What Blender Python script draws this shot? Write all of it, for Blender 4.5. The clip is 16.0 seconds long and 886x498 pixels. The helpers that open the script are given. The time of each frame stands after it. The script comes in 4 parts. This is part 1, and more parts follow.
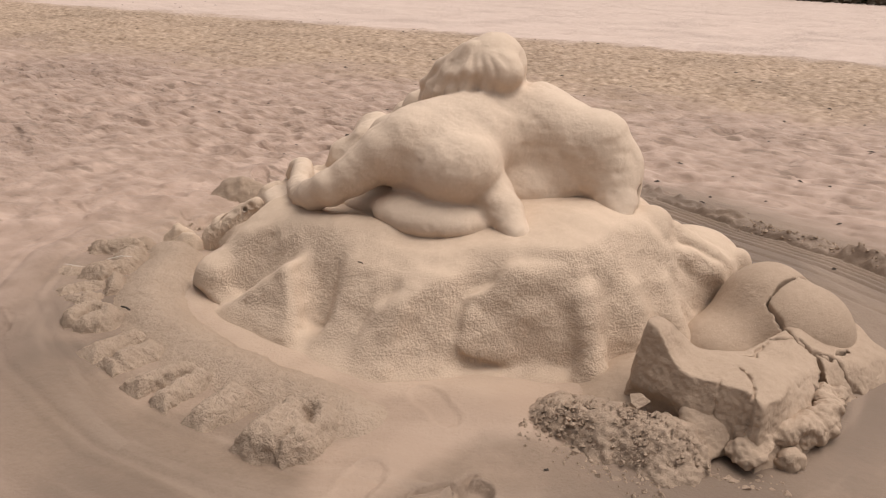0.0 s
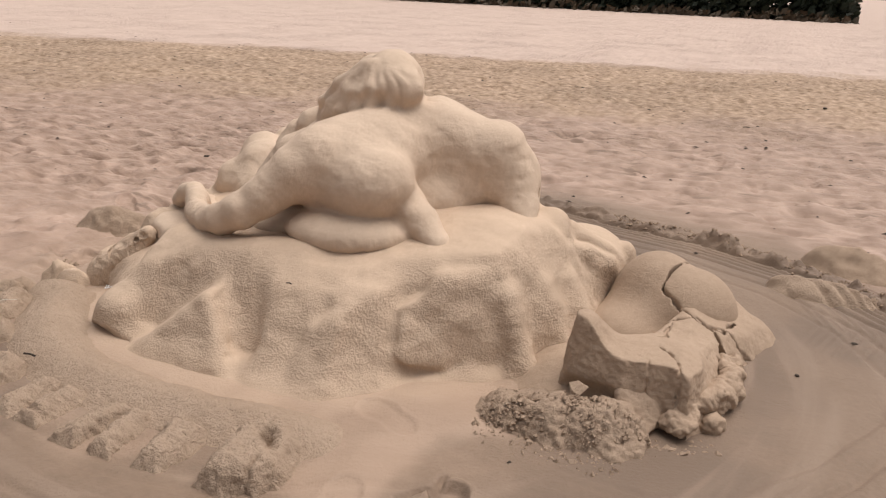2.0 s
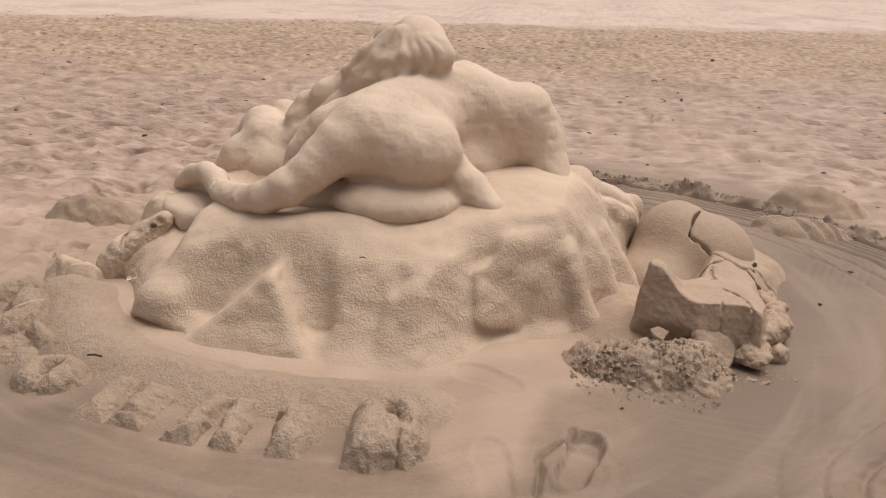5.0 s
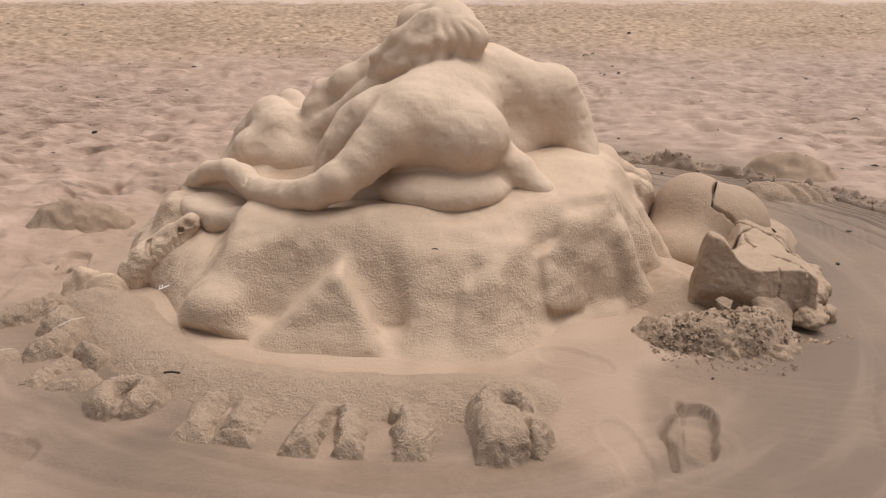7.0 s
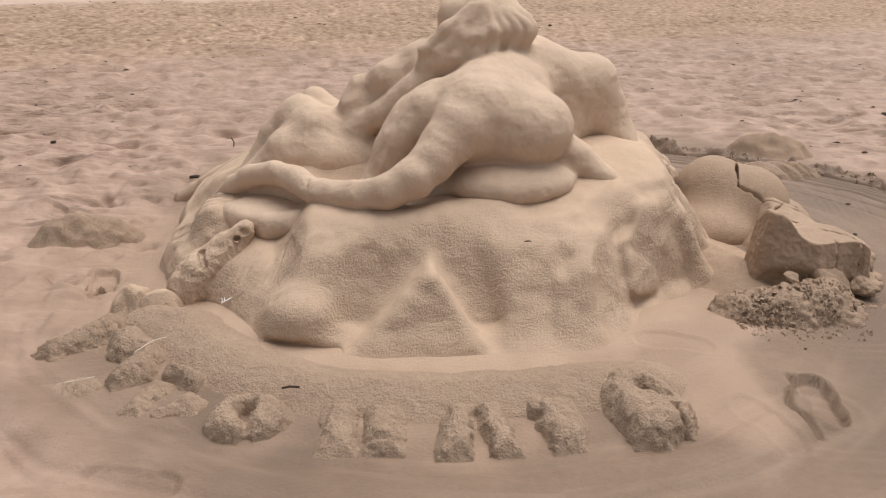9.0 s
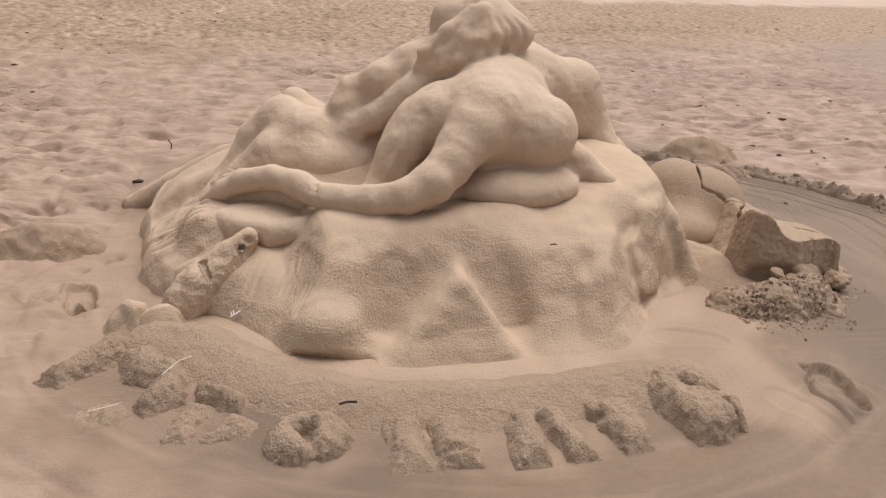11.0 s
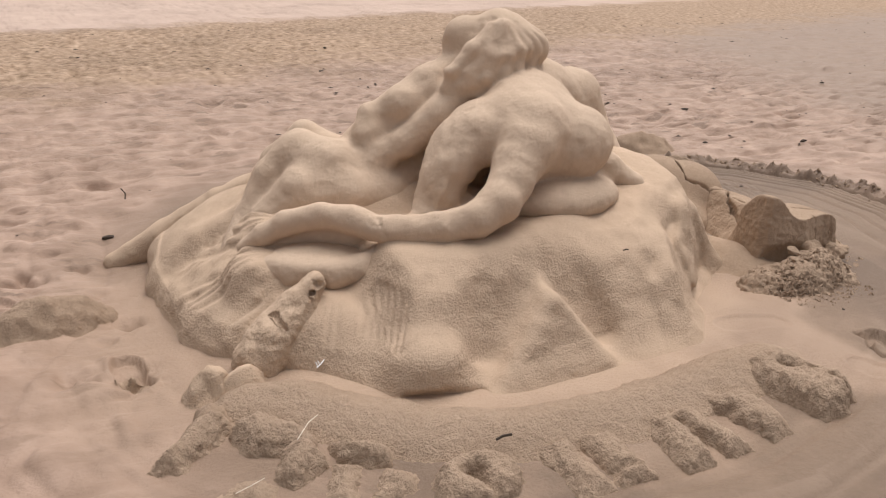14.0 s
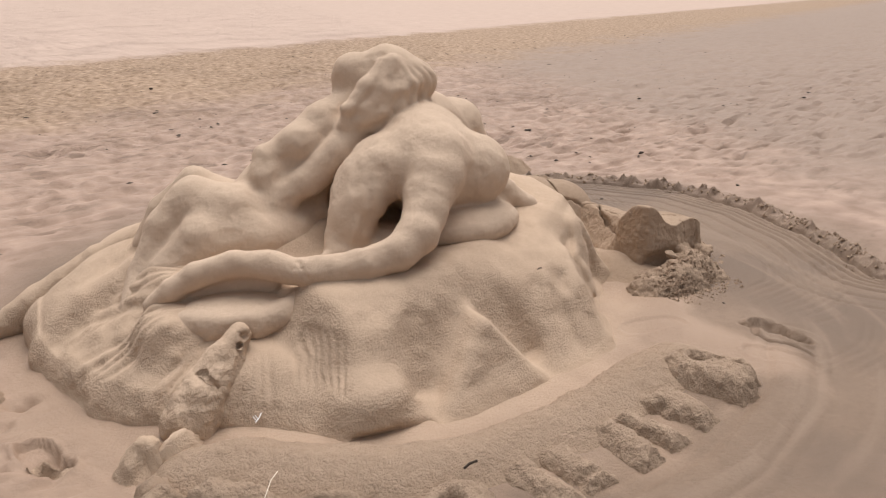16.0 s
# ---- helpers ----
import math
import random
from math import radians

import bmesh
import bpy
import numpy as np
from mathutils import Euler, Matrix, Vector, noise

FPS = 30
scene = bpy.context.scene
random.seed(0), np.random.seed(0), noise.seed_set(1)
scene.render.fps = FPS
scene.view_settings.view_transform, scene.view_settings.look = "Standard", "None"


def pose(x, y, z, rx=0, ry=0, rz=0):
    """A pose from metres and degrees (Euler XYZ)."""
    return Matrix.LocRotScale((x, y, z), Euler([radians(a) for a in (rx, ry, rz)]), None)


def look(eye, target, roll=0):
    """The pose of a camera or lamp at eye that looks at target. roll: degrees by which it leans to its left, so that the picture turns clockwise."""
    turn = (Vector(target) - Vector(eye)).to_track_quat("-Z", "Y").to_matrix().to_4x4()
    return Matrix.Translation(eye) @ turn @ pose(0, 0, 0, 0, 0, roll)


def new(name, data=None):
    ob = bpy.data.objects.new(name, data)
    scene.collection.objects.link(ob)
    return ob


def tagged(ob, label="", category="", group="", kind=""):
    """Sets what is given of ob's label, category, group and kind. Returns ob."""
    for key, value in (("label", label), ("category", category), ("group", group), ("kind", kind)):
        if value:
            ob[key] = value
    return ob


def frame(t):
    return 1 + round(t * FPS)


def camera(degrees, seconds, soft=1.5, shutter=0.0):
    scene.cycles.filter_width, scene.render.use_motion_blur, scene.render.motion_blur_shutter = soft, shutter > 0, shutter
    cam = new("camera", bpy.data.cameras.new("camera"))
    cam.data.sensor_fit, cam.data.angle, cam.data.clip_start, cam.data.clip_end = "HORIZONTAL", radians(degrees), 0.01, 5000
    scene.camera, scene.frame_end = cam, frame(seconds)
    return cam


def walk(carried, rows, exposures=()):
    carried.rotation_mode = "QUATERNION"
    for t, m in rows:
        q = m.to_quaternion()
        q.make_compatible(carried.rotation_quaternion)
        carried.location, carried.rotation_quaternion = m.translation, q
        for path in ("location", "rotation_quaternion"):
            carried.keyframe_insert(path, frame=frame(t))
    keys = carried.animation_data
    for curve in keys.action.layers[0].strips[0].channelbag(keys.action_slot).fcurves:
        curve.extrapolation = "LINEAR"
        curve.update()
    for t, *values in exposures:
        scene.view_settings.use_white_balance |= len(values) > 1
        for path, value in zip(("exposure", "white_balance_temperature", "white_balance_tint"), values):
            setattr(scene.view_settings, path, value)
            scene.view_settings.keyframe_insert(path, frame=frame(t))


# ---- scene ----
cam = camera(59.0, 16.0, soft=1.15)
PATH = [
    (0, (1.796, 0.705, 1.478), (0.721, 2.243, 0.787), 2.4),
    (0.5, (1.746, 0.646, 1.486), (0.746, 2.242, 0.812), 2.3),
    (1, (1.663, 0.582, 1.496), (0.771, 2.247, 0.837), 2.3),
    (1.5, (1.57, 0.507, 1.494), (0.792, 2.234, 0.852), 2.6),
    (2, (1.494, 0.443, 1.492), (0.796, 2.202, 0.845), 2.3),
    (2.5, (1.405, 0.394, 1.486), (0.752, 2.163, 0.817), 1.5),
    (3, (1.293, 0.347, 1.477), (0.69, 2.124, 0.784), 1.0),
    (5.5, (0.574, 0.145, 1.477), (0.282, 1.986, 0.752), 1.6),
    (6, (0.413, 0.129, 1.49), (0.187, 1.974, 0.752), 1.4),
    (6.5, (0.232, 0.124, 1.48), (0.076, 1.974, 0.736), 1.4),
    (7, (0.032, 0.133, 1.483), (-0.045, 1.98, 0.72), 1.1),
    (7.5, (-0.155, 0.147, 1.479), (-0.161, 1.991, 0.705), 1.0),
    (8, (-0.355, 0.148, 1.477), (-0.286, 1.988, 0.698), 0.9),
    (8.5, (-0.544, 0.165, 1.463), (-0.406, 2.003, 0.687), 1.0),
    (9, (-0.738, 0.194, 1.444), (-0.529, 2.03, 0.679), 1.0),
    (11.5, (-1.471, 0.423, 1.412), (-0.836, 2.169, 0.672), 4.3),
    (12, (-1.612, 0.496, 1.405), (-0.905, 2.218, 0.674), 4.2),
    (12.5, (-1.739, 0.545, 1.397), (-0.976, 2.248, 0.68), 3.6),
    (13, (-1.878, 0.601, 1.398), (-1.059, 2.282, 0.689), 2.8),
    (13.5, (-1.995, 0.662, 1.403), (-1.135, 2.323, 0.697), 2.0),
    (14, (-2.097, 0.739, 1.402), (-1.191, 2.377, 0.699), 1.0),
    (14.5, (-2.182, 0.814, 1.409), (-1.211, 2.416, 0.709), 0.4),
    (15, (-2.26, 0.869, 1.412), (-1.197, 2.423, 0.738), -0.1),
    (15.5, (-2.33, 0.908, 1.416), (-1.161, 2.397, 0.772), -0.4),
    (16, (-2.386, 0.93, 1.422), (-1.116, 2.339, 0.79), -0.2),
]
walk(cam, [(t, look(eye, aim, roll)) for t, eye, aim, roll in PATH], [(0, 0.0, 6500, 14), (16, 0.0, 6500, 14)])

# ---- light: soft overcast day ----
SUN_ELEVATION, SUN_AZIMUTH = radians(71), radians(50)
world = bpy.data.worlds.new("world")
scene.world = world
world.use_nodes = True
wt = world.node_tree
sky = wt.nodes.new("ShaderNodeTexSky")
sky.sky_type, sky.sun_disc = "NISHITA", False
sky.sun_elevation, sky.sun_rotation = SUN_ELEVATION, SUN_AZIMUTH
sky.dust_density, sky.air_density = 4.0, 1.0
cloud = wt.nodes.new("ShaderNodeHueSaturation")
cloud.inputs["Saturation"].default_value = 0.15
wt.links.new(sky.outputs[0], cloud.inputs["Color"])
wt.links.new(cloud.outputs[0], wt.nodes["Background"].inputs[0])
wt.nodes["Background"].inputs[1].default_value = 0.105
sun_data = bpy.data.lights.new("sun", "SUN")
sun_data.energy, sun_data.angle, sun_data.color = 2.65, radians(55), (1.0, 0.93, 0.84)
sun = new("sun", sun_data)
sun.matrix_world = look((4 * math.sin(SUN_AZIMUTH), 4 * math.cos(SUN_AZIMUTH), 4 * math.tan(SUN_ELEVATION)), (0, 0, 0))


# ---- materials ----
def sand_material(name, dark, light, rough=0.92, grain=0.5, lumps=0.5, mottled=1.0, by_slope=False, brushed=0.0, pits=0.0):
    """Sand: colour mottled at three scales, relief of grains and small lumps."""
    m = bpy.data.materials.new(name)
    m.use_nodes = True
    nt = m.node_tree
    b = nt.nodes["Principled BSDF"]
    b.inputs["Roughness"].default_value = rough
    b.inputs["Specular IOR Level"].default_value = 0.25
    geo = nt.nodes.new("ShaderNodeNewGeometry")

    def tex(scale, detail, rough_):
        n = nt.nodes.new("ShaderNodeTexNoise")
        n.inputs["Scale"].default_value, n.inputs["Detail"].default_value, n.inputs["Roughness"].default_value = scale, detail, rough_
        nt.links.new(geo.outputs["Position"], n.inputs["Vector"])
        return n

    big, mid, fine = tex(2.3, 4, 0.6), tex(38, 4, 0.65), tex(420, 2, 0.6)
    add = nt.nodes.new("ShaderNodeMath")
    add.operation = "MULTIPLY_ADD"
    nt.links.new(big.outputs[0], add.inputs[0])
    add.inputs[1].default_value = 0.55 * mottled
    mul = nt.nodes.new("ShaderNodeMath")
    mul.operation = "MULTIPLY_ADD"
    nt.links.new(mid.outputs[0], mul.inputs[0])
    mul.inputs[1].default_value = 0.45 * mottled
    mul2 = nt.nodes.new("ShaderNodeMath")
    mul2.operation = "MULTIPLY"
    nt.links.new(fine.outputs[0], mul2.inputs[0])
    mul2.inputs[1].default_value = 0.5
    nt.links.new(mul2.outputs[0], mul.inputs[2])
    nt.links.new(mul.outputs[0], add.inputs[2])
    ramp = nt.nodes.new("ShaderNodeValToRGB")
    ramp.color_ramp.elements[0].position, ramp.color_ramp.elements[1].position = 0.42, 1.0
    ramp.color_ramp.elements[0].color, ramp.color_ramp.elements[1].color = (*dark, 1), (*light, 1)
    nt.links.new(add.outputs[0], ramp.inputs[0])
    nt.links.new(ramp.outputs[0], b.inputs["Base Color"])
    bump1 = nt.nodes.new("ShaderNodeBump")
    bump1.inputs["Strength"].default_value, bump1.inputs["Distance"].default_value = lumps, 0.012
    if by_slope:  # hand-smoothed on top, coarse on the steep sides
        sep = nt.nodes.new("ShaderNodeSeparateXYZ")
        nt.links.new(geo.outputs["Normal"], sep.inputs[0])
        rough_side = nt.nodes.new("ShaderNodeMapRange")
        nt.links.new(sep.outputs[2], rough_side.inputs[0])
        rough_side.inputs[1].default_value, rough_side.inputs[2].default_value = 0.5, 0.97
        rough_side.inputs[3].default_value, rough_side.inputs[4].default_value = lumps, lumps * 0.15
        nt.links.new(rough_side.outputs[0], bump1.inputs["Strength"])
    lump = tex(75, 3, 0.6)
    nt.links.new(lump.outputs[0], bump1.inputs["Height"])
    bump2 = nt.nodes.new("ShaderNodeBump")
    bump2.inputs["Strength"].default_value, bump2.inputs["Distance"].default_value = grain, 0.003
    nt.links.new(fine.outputs[0], bump2.inputs["Height"])
    nt.links.new(bump1.outputs[0], bump2.inputs["Normal"])
    if pits:  # coarse grains and small pits left by wind and drips
        pit = tex(118, 3.0, 0.6)
        hollow = nt.nodes.new("ShaderNodeMapRange")
        nt.links.new(pit.outputs[0], hollow.inputs[0])
        hollow.inputs[1].default_value, hollow.inputs[2].default_value = 0.32, 0.62
        bump0 = nt.nodes.new("ShaderNodeBump")
        bump0.inputs["Distance"].default_value, bump0.inputs["Strength"].default_value = 0.0065, pits
        nt.links.new(hollow.outputs[0], bump0.inputs["Height"])
        nt.links.new(bump0.outputs[0], bump1.inputs["Normal"])
        if by_slope:
            on_side = nt.nodes.new("ShaderNodeMapRange")
            nt.links.new(sep.outputs[2], on_side.inputs[0])
            on_side.inputs[1].default_value, on_side.inputs[2].default_value = 0.5, 0.97
            on_side.inputs[3].default_value, on_side.inputs[4].default_value = pits, pits * 0.12
            nt.links.new(on_side.outputs[0], bump0.inputs["Strength"])
    if brushed:  # strokes left by the smoothing brush
        last = bump2.outputs[0]
        for turn, scale in (((0.5, 0.4, 0.7), (14, 50, 40)), ((-0.3, 0.8, 2.1), (7, 30, 25))):
            place = nt.nodes.new("ShaderNodeMapping")
            place.inputs["Rotation"].default_value, place.inputs["Scale"].default_value = turn, scale
            nt.links.new(geo.outputs["Position"], place.inputs["Vector"])
            stroke = nt.nodes.new("ShaderNodeTexNoise")
            stroke.inputs["Scale"].default_value, stroke.inputs["Detail"].default_value = 1.0, 4
            nt.links.new(place.outputs[0], stroke.inputs["Vector"])
            bump3 = nt.nodes.new("ShaderNodeBump")
            bump3.inputs["Strength"].default_value, bump3.inputs["Distance"].default_value = brushed, 0.012
            nt.links.new(stroke.outputs[0], bump3.inputs["Height"])
            nt.links.new(last, bump3.inputs["Normal"])
            last = bump3.outputs[0]
        nt.links.new(last, b.inputs["Normal"])
    else:
        nt.links.new(bump2.outputs[0], b.inputs["Normal"])
    return m, ramp, geo


def plain_material(name, colour, rough=0.7):
    m = bpy.data.materials.new(name)
    m.use_nodes = True
    nt = m.node_tree
    b = nt.nodes["Principled BSDF"]
    n = nt.nodes.new("ShaderNodeTexNoise")
    n.inputs["Scale"].default_value = 60
    ramp = nt.nodes.new("ShaderNodeValToRGB")
    ramp.color_ramp.elements[0].color = (*[c * 0.6 for c in colour], 1)
    ramp.color_ramp.elements[1].color = (*[min(1, c * 1.3) for c in colour], 1)
    nt.links.new(n.outputs[0], ramp.inputs[0])
    nt.links.new(ramp.outputs[0], b.inputs["Base Color"])
    b.inputs["Roughness"].default_value = rough
    return m


SMOOTH, _, _ = sand_material("smoothed_sand", (0.515, 0.394, 0.293), (0.665, 0.525, 0.402), 0.9, 0.45, 0.2, 0.85, brushed=0.12)
DAMP, _, _ = sand_material("damp_sand", (0.30, 0.216, 0.150), (0.46, 0.343, 0.250), 0.9, 0.5, 0.25, pits=0.2)
ROUGH, _, _ = sand_material("rough_sand", (0.47, 0.352, 0.254), (0.635, 0.490, 0.368), 0.95, 0.5, 0.3, 0.8, by_slope=True, pits=0.55)
GRANULAR, _, _ = sand_material("granular_sand", (0.32, 0.234, 0.166), (0.50, 0.377, 0.279), 0.95, 0.65, 0.35, 0.95, pits=0.7)
BROKEN, _, _ = sand_material("broken_sand", (0.25, 0.181, 0.127), (0.43, 0.321, 0.235), 0.95, 0.8, 0.6)
DARK = plain_material("dark_debris", (0.05, 0.035, 0.025), 0.95)
STRAW = plain_material("pale_straw", (0.75, 0.68, 0.58))
FEATHER = plain_material("white_feather", (0.85, 0.84, 0.82))
LEAF = plain_material("dark_leaves", (0.02, 0.028, 0.012))
LEAF_DRY = plain_material("dry_leaves", (0.08, 0.055, 0.03))


def ground_material():
    """Beach: damp grey sand round the sculpture, brown trampled sand beyond, pale dry sand far off."""
    m, ramp, geo = sand_material("beach_sand", (0.175, 0.122, 0.083), (0.285, 0.205, 0.148), 0.78, 0.5, 0.35)
    nt = m.node_tree
    b = nt.nodes["Principled BSDF"]
    sep = nt.nodes.new("ShaderNodeSeparateXYZ")
    nt.links.new(geo.outputs["Position"], sep.inputs[0])

    def math(op, a, v):
        n = nt.nodes.new("ShaderNodeMath")
        n.operation = op
        for slot, x in ((0, a), (1, v)):
            if isinstance(x, (int, float)):
                n.inputs[slot].default_value = x
            else:
                nt.links.new(x, n.inputs[slot])
        return n.outputs[0]

    def rng(value, lo, hi):
        n = nt.nodes.new("ShaderNodeMapRange")
        n.interpolation_type = "SMOOTHSTEP"
        nt.links.new(value, n.inputs[0])
        n.inputs[1].default_value, n.inputs[2].default_value = lo, hi
        return n.outputs[0]

    def noise(scale, detail=4):
        n = nt.nodes.new("ShaderNodeTexNoise")
        n.inputs["Scale"].default_value, n.inputs["Detail"].default_value = scale, detail
        nt.links.new(geo.outputs["Position"], n.inputs["Vector"])
        return n.outputs[0]

    def mix(f, a, c):
        n = nt.nodes.new("ShaderNodeMix")
        n.data_type = "RGBA"
        nt.links.new(f, n.inputs[0])
        for slot, x in ((6, a), (7, c)):
            if isinstance(x, tuple):
                n.inputs[slot].default_value = (*x, 1)
            else:
                nt.links.new(x, n.inputs[slot])
        return n.outputs[2]

    # distance up the beach, along the line where the dry sand begins
    up = math("SUBTRACT", sep.outputs[1], math("MULTIPLY", sep.outputs[0], 0.27))
    wob = math("MULTIPLY", math("SUBTRACT", noise(0.9), 0.5), 5.0)
    band = rng(math("ADD", up, math("MULTIPLY", wob, 0.9)), 8.6, 11.8)
    dry = rng(math("ADD", up, math("MULTIPLY", wob, 0.5)), 16.6, 18.2)
    speck = noise(9.0, 6)
    brown = nt.nodes.new("ShaderNodeValToRGB")
    brown.color_ramp.elements[0].position, brown.color_ramp.elements[1].position = 0.3, 0.72
    brown.color_ramp.elements[0].color = (0.225, 0.152, 0.096, 1)
    brown.color_ramp.elements[1].color = (0.54, 0.402, 0.294, 1)
    nt.links.new(speck, brown.inputs[0])
    pale = nt.nodes.new("ShaderNodeValToRGB")
    pale.color_ramp.elements[0].color = (0.47, 0.355, 0.29, 1)
    pale.color_ramp.elements[1].color = (0.62, 0.495, 0.42, 1)
    nt.links.new(noise(1.5, 6), pale.inputs[0])
    damp = rng(noise(1.1, 3), 0.42, 0.62)
    near = mix(math("MULTIPLY", damp, 0.8), ramp.outputs[0], (0.175, 0.126, 0.092))
    # loose dry sand fallen round the sculpture and drifted past its end
    def away(cx, cy, rx, ry):
        dx = math("DIVIDE", math("SUBTRACT", sep.outputs[0], cx), rx)
        dy = math("DIVIDE", math("SUBTRACT", sep.outputs[1], cy), ry)
        return math("SQRT", math("ADD", math("MULTIPLY", dx, dx), math("MULTIPLY", dy, dy)), 0)

    # sweeps of the smoothing hand, running round the sculpture
    dx, dy = math("ADD", sep.outputs[0], 0.2), math("SUBTRACT", sep.outputs[1], 3.5)
    polar = nt.nodes.new("ShaderNodeCombineXYZ")
    nt.links.new(math("MULTIPLY", math("SQRT", math("ADD", math("MULTIPLY", dx, dx), math("MULTIPLY", dy, dy)), 0), 7.0), polar.inputs[0])
    nt.links.new(math("MULTIPLY", math("ARCTAN2", dx, dy), 1.3), polar.inputs[1])
    sweep = nt.nodes.new("ShaderNodeTexNoise")
    sweep.inputs["Scale"].default_value, sweep.inputs["Detail"].default_value, sweep.inputs["Distortion"].default_value = 1.0, 5, 0.6
    nt.links.new(polar.outputs[0], sweep.inputs["Vector"])
    near = mix(math("MULTIPLY", rng(sweep.outputs[0], 0.5, 0.68), 0.6), near, (0.30, 0.222, 0.164))
    ripple = math("MULTIPLY", math("SUBTRACT", noise(3.5, 5), 0.5), 1.1)
    heap = None
    for spot in ((-0.4, 3.5, 1.42, 1.28), (0.46, 2.62, 0.2, 0.6), (0.6, 2.9, 0.3, 0.3), (-1.75, 3.7, 0.55, 0.9)):
        one = math("SUBTRACT", 1.0, rng(math("ADD", away(*spot), ripple), 0.72, 1.25))
        heap = one if heap is None else math("MAXIMUM", heap, one)
    near = mix(math("MULTIPLY", heap, 0.6), near, (0.455, 0.328, 0.241))
    trough = math("SUBTRACT", 1.0, rng(math("ADD", away(-0.38, 3.5, 1.22, 1.06), math("MULTIPLY", ripple, 0.35)), 0.80, 1.06))
    near = mix(math("MULTIPLY", trough, 0.6), near, (0.495, 0.372, 0.274))
    # drier pinkish sand of the trodden beach, with a grey wet flat at its low end
    beach = nt.nodes.new("ShaderNodeValToRGB")
    beach.color_ramp.elements[0].position, beach.color_ramp.elements[1].position = 0.32, 0.66
    beach.color_ramp.elements[0].color = (0.285, 0.195, 0.143, 1)
    beach.color_ramp.elements[1].color = (0.465, 0.336, 0.262, 1)
    nt.links.new(noise(5.0, 7), beach.inputs[0])
    # short darker dashes in random patches, from noise drawn out along x
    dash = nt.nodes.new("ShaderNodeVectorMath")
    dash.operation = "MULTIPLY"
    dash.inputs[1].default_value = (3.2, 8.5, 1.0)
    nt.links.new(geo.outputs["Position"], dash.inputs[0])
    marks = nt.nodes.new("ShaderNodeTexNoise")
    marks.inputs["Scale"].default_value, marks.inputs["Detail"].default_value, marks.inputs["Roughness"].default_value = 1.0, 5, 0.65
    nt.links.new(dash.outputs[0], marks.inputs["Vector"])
    dashes = math("MULTIPLY", rng(marks.outputs[0], 0.54, 0.64), rng(noise(0.8, 4), 0.36, 0.60))
    wet = rng(math("ADD", math("SUBTRACT", sep.outputs[0], math("MULTIPLY", sep.outputs[1], 0.55)), math("MULTIPLY", wob, 0.4)), 1.3, 3.2)
    trodden = mix(math("MULTIPLY", dashes, 0.75), beach.outputs[0], (0.19, 0.13, 0.092))
    trodden = mix(math("MULTIPLY", wet, 0.75), trodden, (0.295, 0.224, 0.175))
    near = mix(rng(math("ADD", away(0.3, 3.7, 1.0, 1.0), math("MULTIPLY", wob, 0.12)), 2.05, 2.75), near, trodden)
    c = mix(dry, mix(band, near, mix(math("MULTIPLY", dashes, 0.6), brown.outputs[0], (0.19, 0.125, 0.08))), pale.outputs[0])
    nt.links.new(c, b.inputs["Base Color"])
    # damp patches are glossier
    r = math("SUBTRACT", 0.9, math("MULTIPLY", math("SUBTRACT", 1.0, band), 0.32))
    nt.links.new(r, b.inputs["Roughness"])
    # trampled relief on the brown sand
    flat = nt.nodes.new("ShaderNodeVectorMath")
    flat.operation = "MULTIPLY"
    flat.inputs[1].default_value = (0.6, 1.15, 1.0)
    nt.links.new(geo.outputs["Position"], flat.inputs[0])
    last = b.inputs["Normal"].links[0].from_socket
    for scale, high in ((5.5, 0.055), (13.0, 0.06), (34.0, 0.035)):
        n = nt.nodes.new("ShaderNodeTexNoise")
        n.inputs["Scale"].default_value, n.inputs["Detail"].default_value = scale, 5
        nt.links.new(flat.outputs[0], n.inputs["Vector"])
        bump = nt.nodes.new("ShaderNodeBump")
        bump.inputs["Distance"].default_value = high
        nt.links.new(math("ADD", math("MULTIPLY", rng(away(0.3, 3.7, 1.0, 1.0), 2.3, 5.5), math("MULTIPLY", math("MULTIPLY", rng(noise(0.55, 3), 0.28, 0.7), math("SUBTRACT", 1.0, math("MULTIPLY", wet, 0.85))), 0.95)), 0.04), bump.inputs["Strength"])
        nt.links.new(n.outputs[0], bump.inputs["Height"])
        nt.links.new(last, bump.inputs["Normal"])
        last = bump.outputs[0]
    nt.links.new(last, b.inputs["Normal"])
    return m


BEACH = ground_material()

# ---- shaping tools ----
TABLE = np.random.RandomState(7).rand(64, 64, 64).astype(np.float32)


def vnoise(p, scale, shift=0.0):
    """Smooth noise from -1 to 1 at points p (n x 3), with lumps 1 / scale metres wide."""
    q = p * scale + shift
    i = np.floor(q).astype(np.int64)
    f = (q - i).astype(np.float32)
    f = f * f * (3 - 2 * f)
    out = 0
    for dx in (0, 1):
        for dy in (0, 1):
            for dz in (0, 1):
                w = (f[:, 0] if dx else 1 - f[:, 0]) * (f[:, 1] if dy else 1 - f[:, 1]) * (f[:, 2] if dz else 1 - f[:, 2])
                out = out + w * TABLE[(i[:, 0] + dx) & 63, (i[:, 1] + dy) & 63, (i[:, 2] + dz) & 63]
    return out * 2 - 1


def step01(v, lo, hi):
    x = np.clip((v - lo) / (hi - lo), 0, 1)
    return x * x * (3 - 2 * x)


def smin(a, b, k):
    h = np.maximum(k - np.abs(a - b), 0) / k
    return np.minimum(a, b) - h * h * k * 0.25


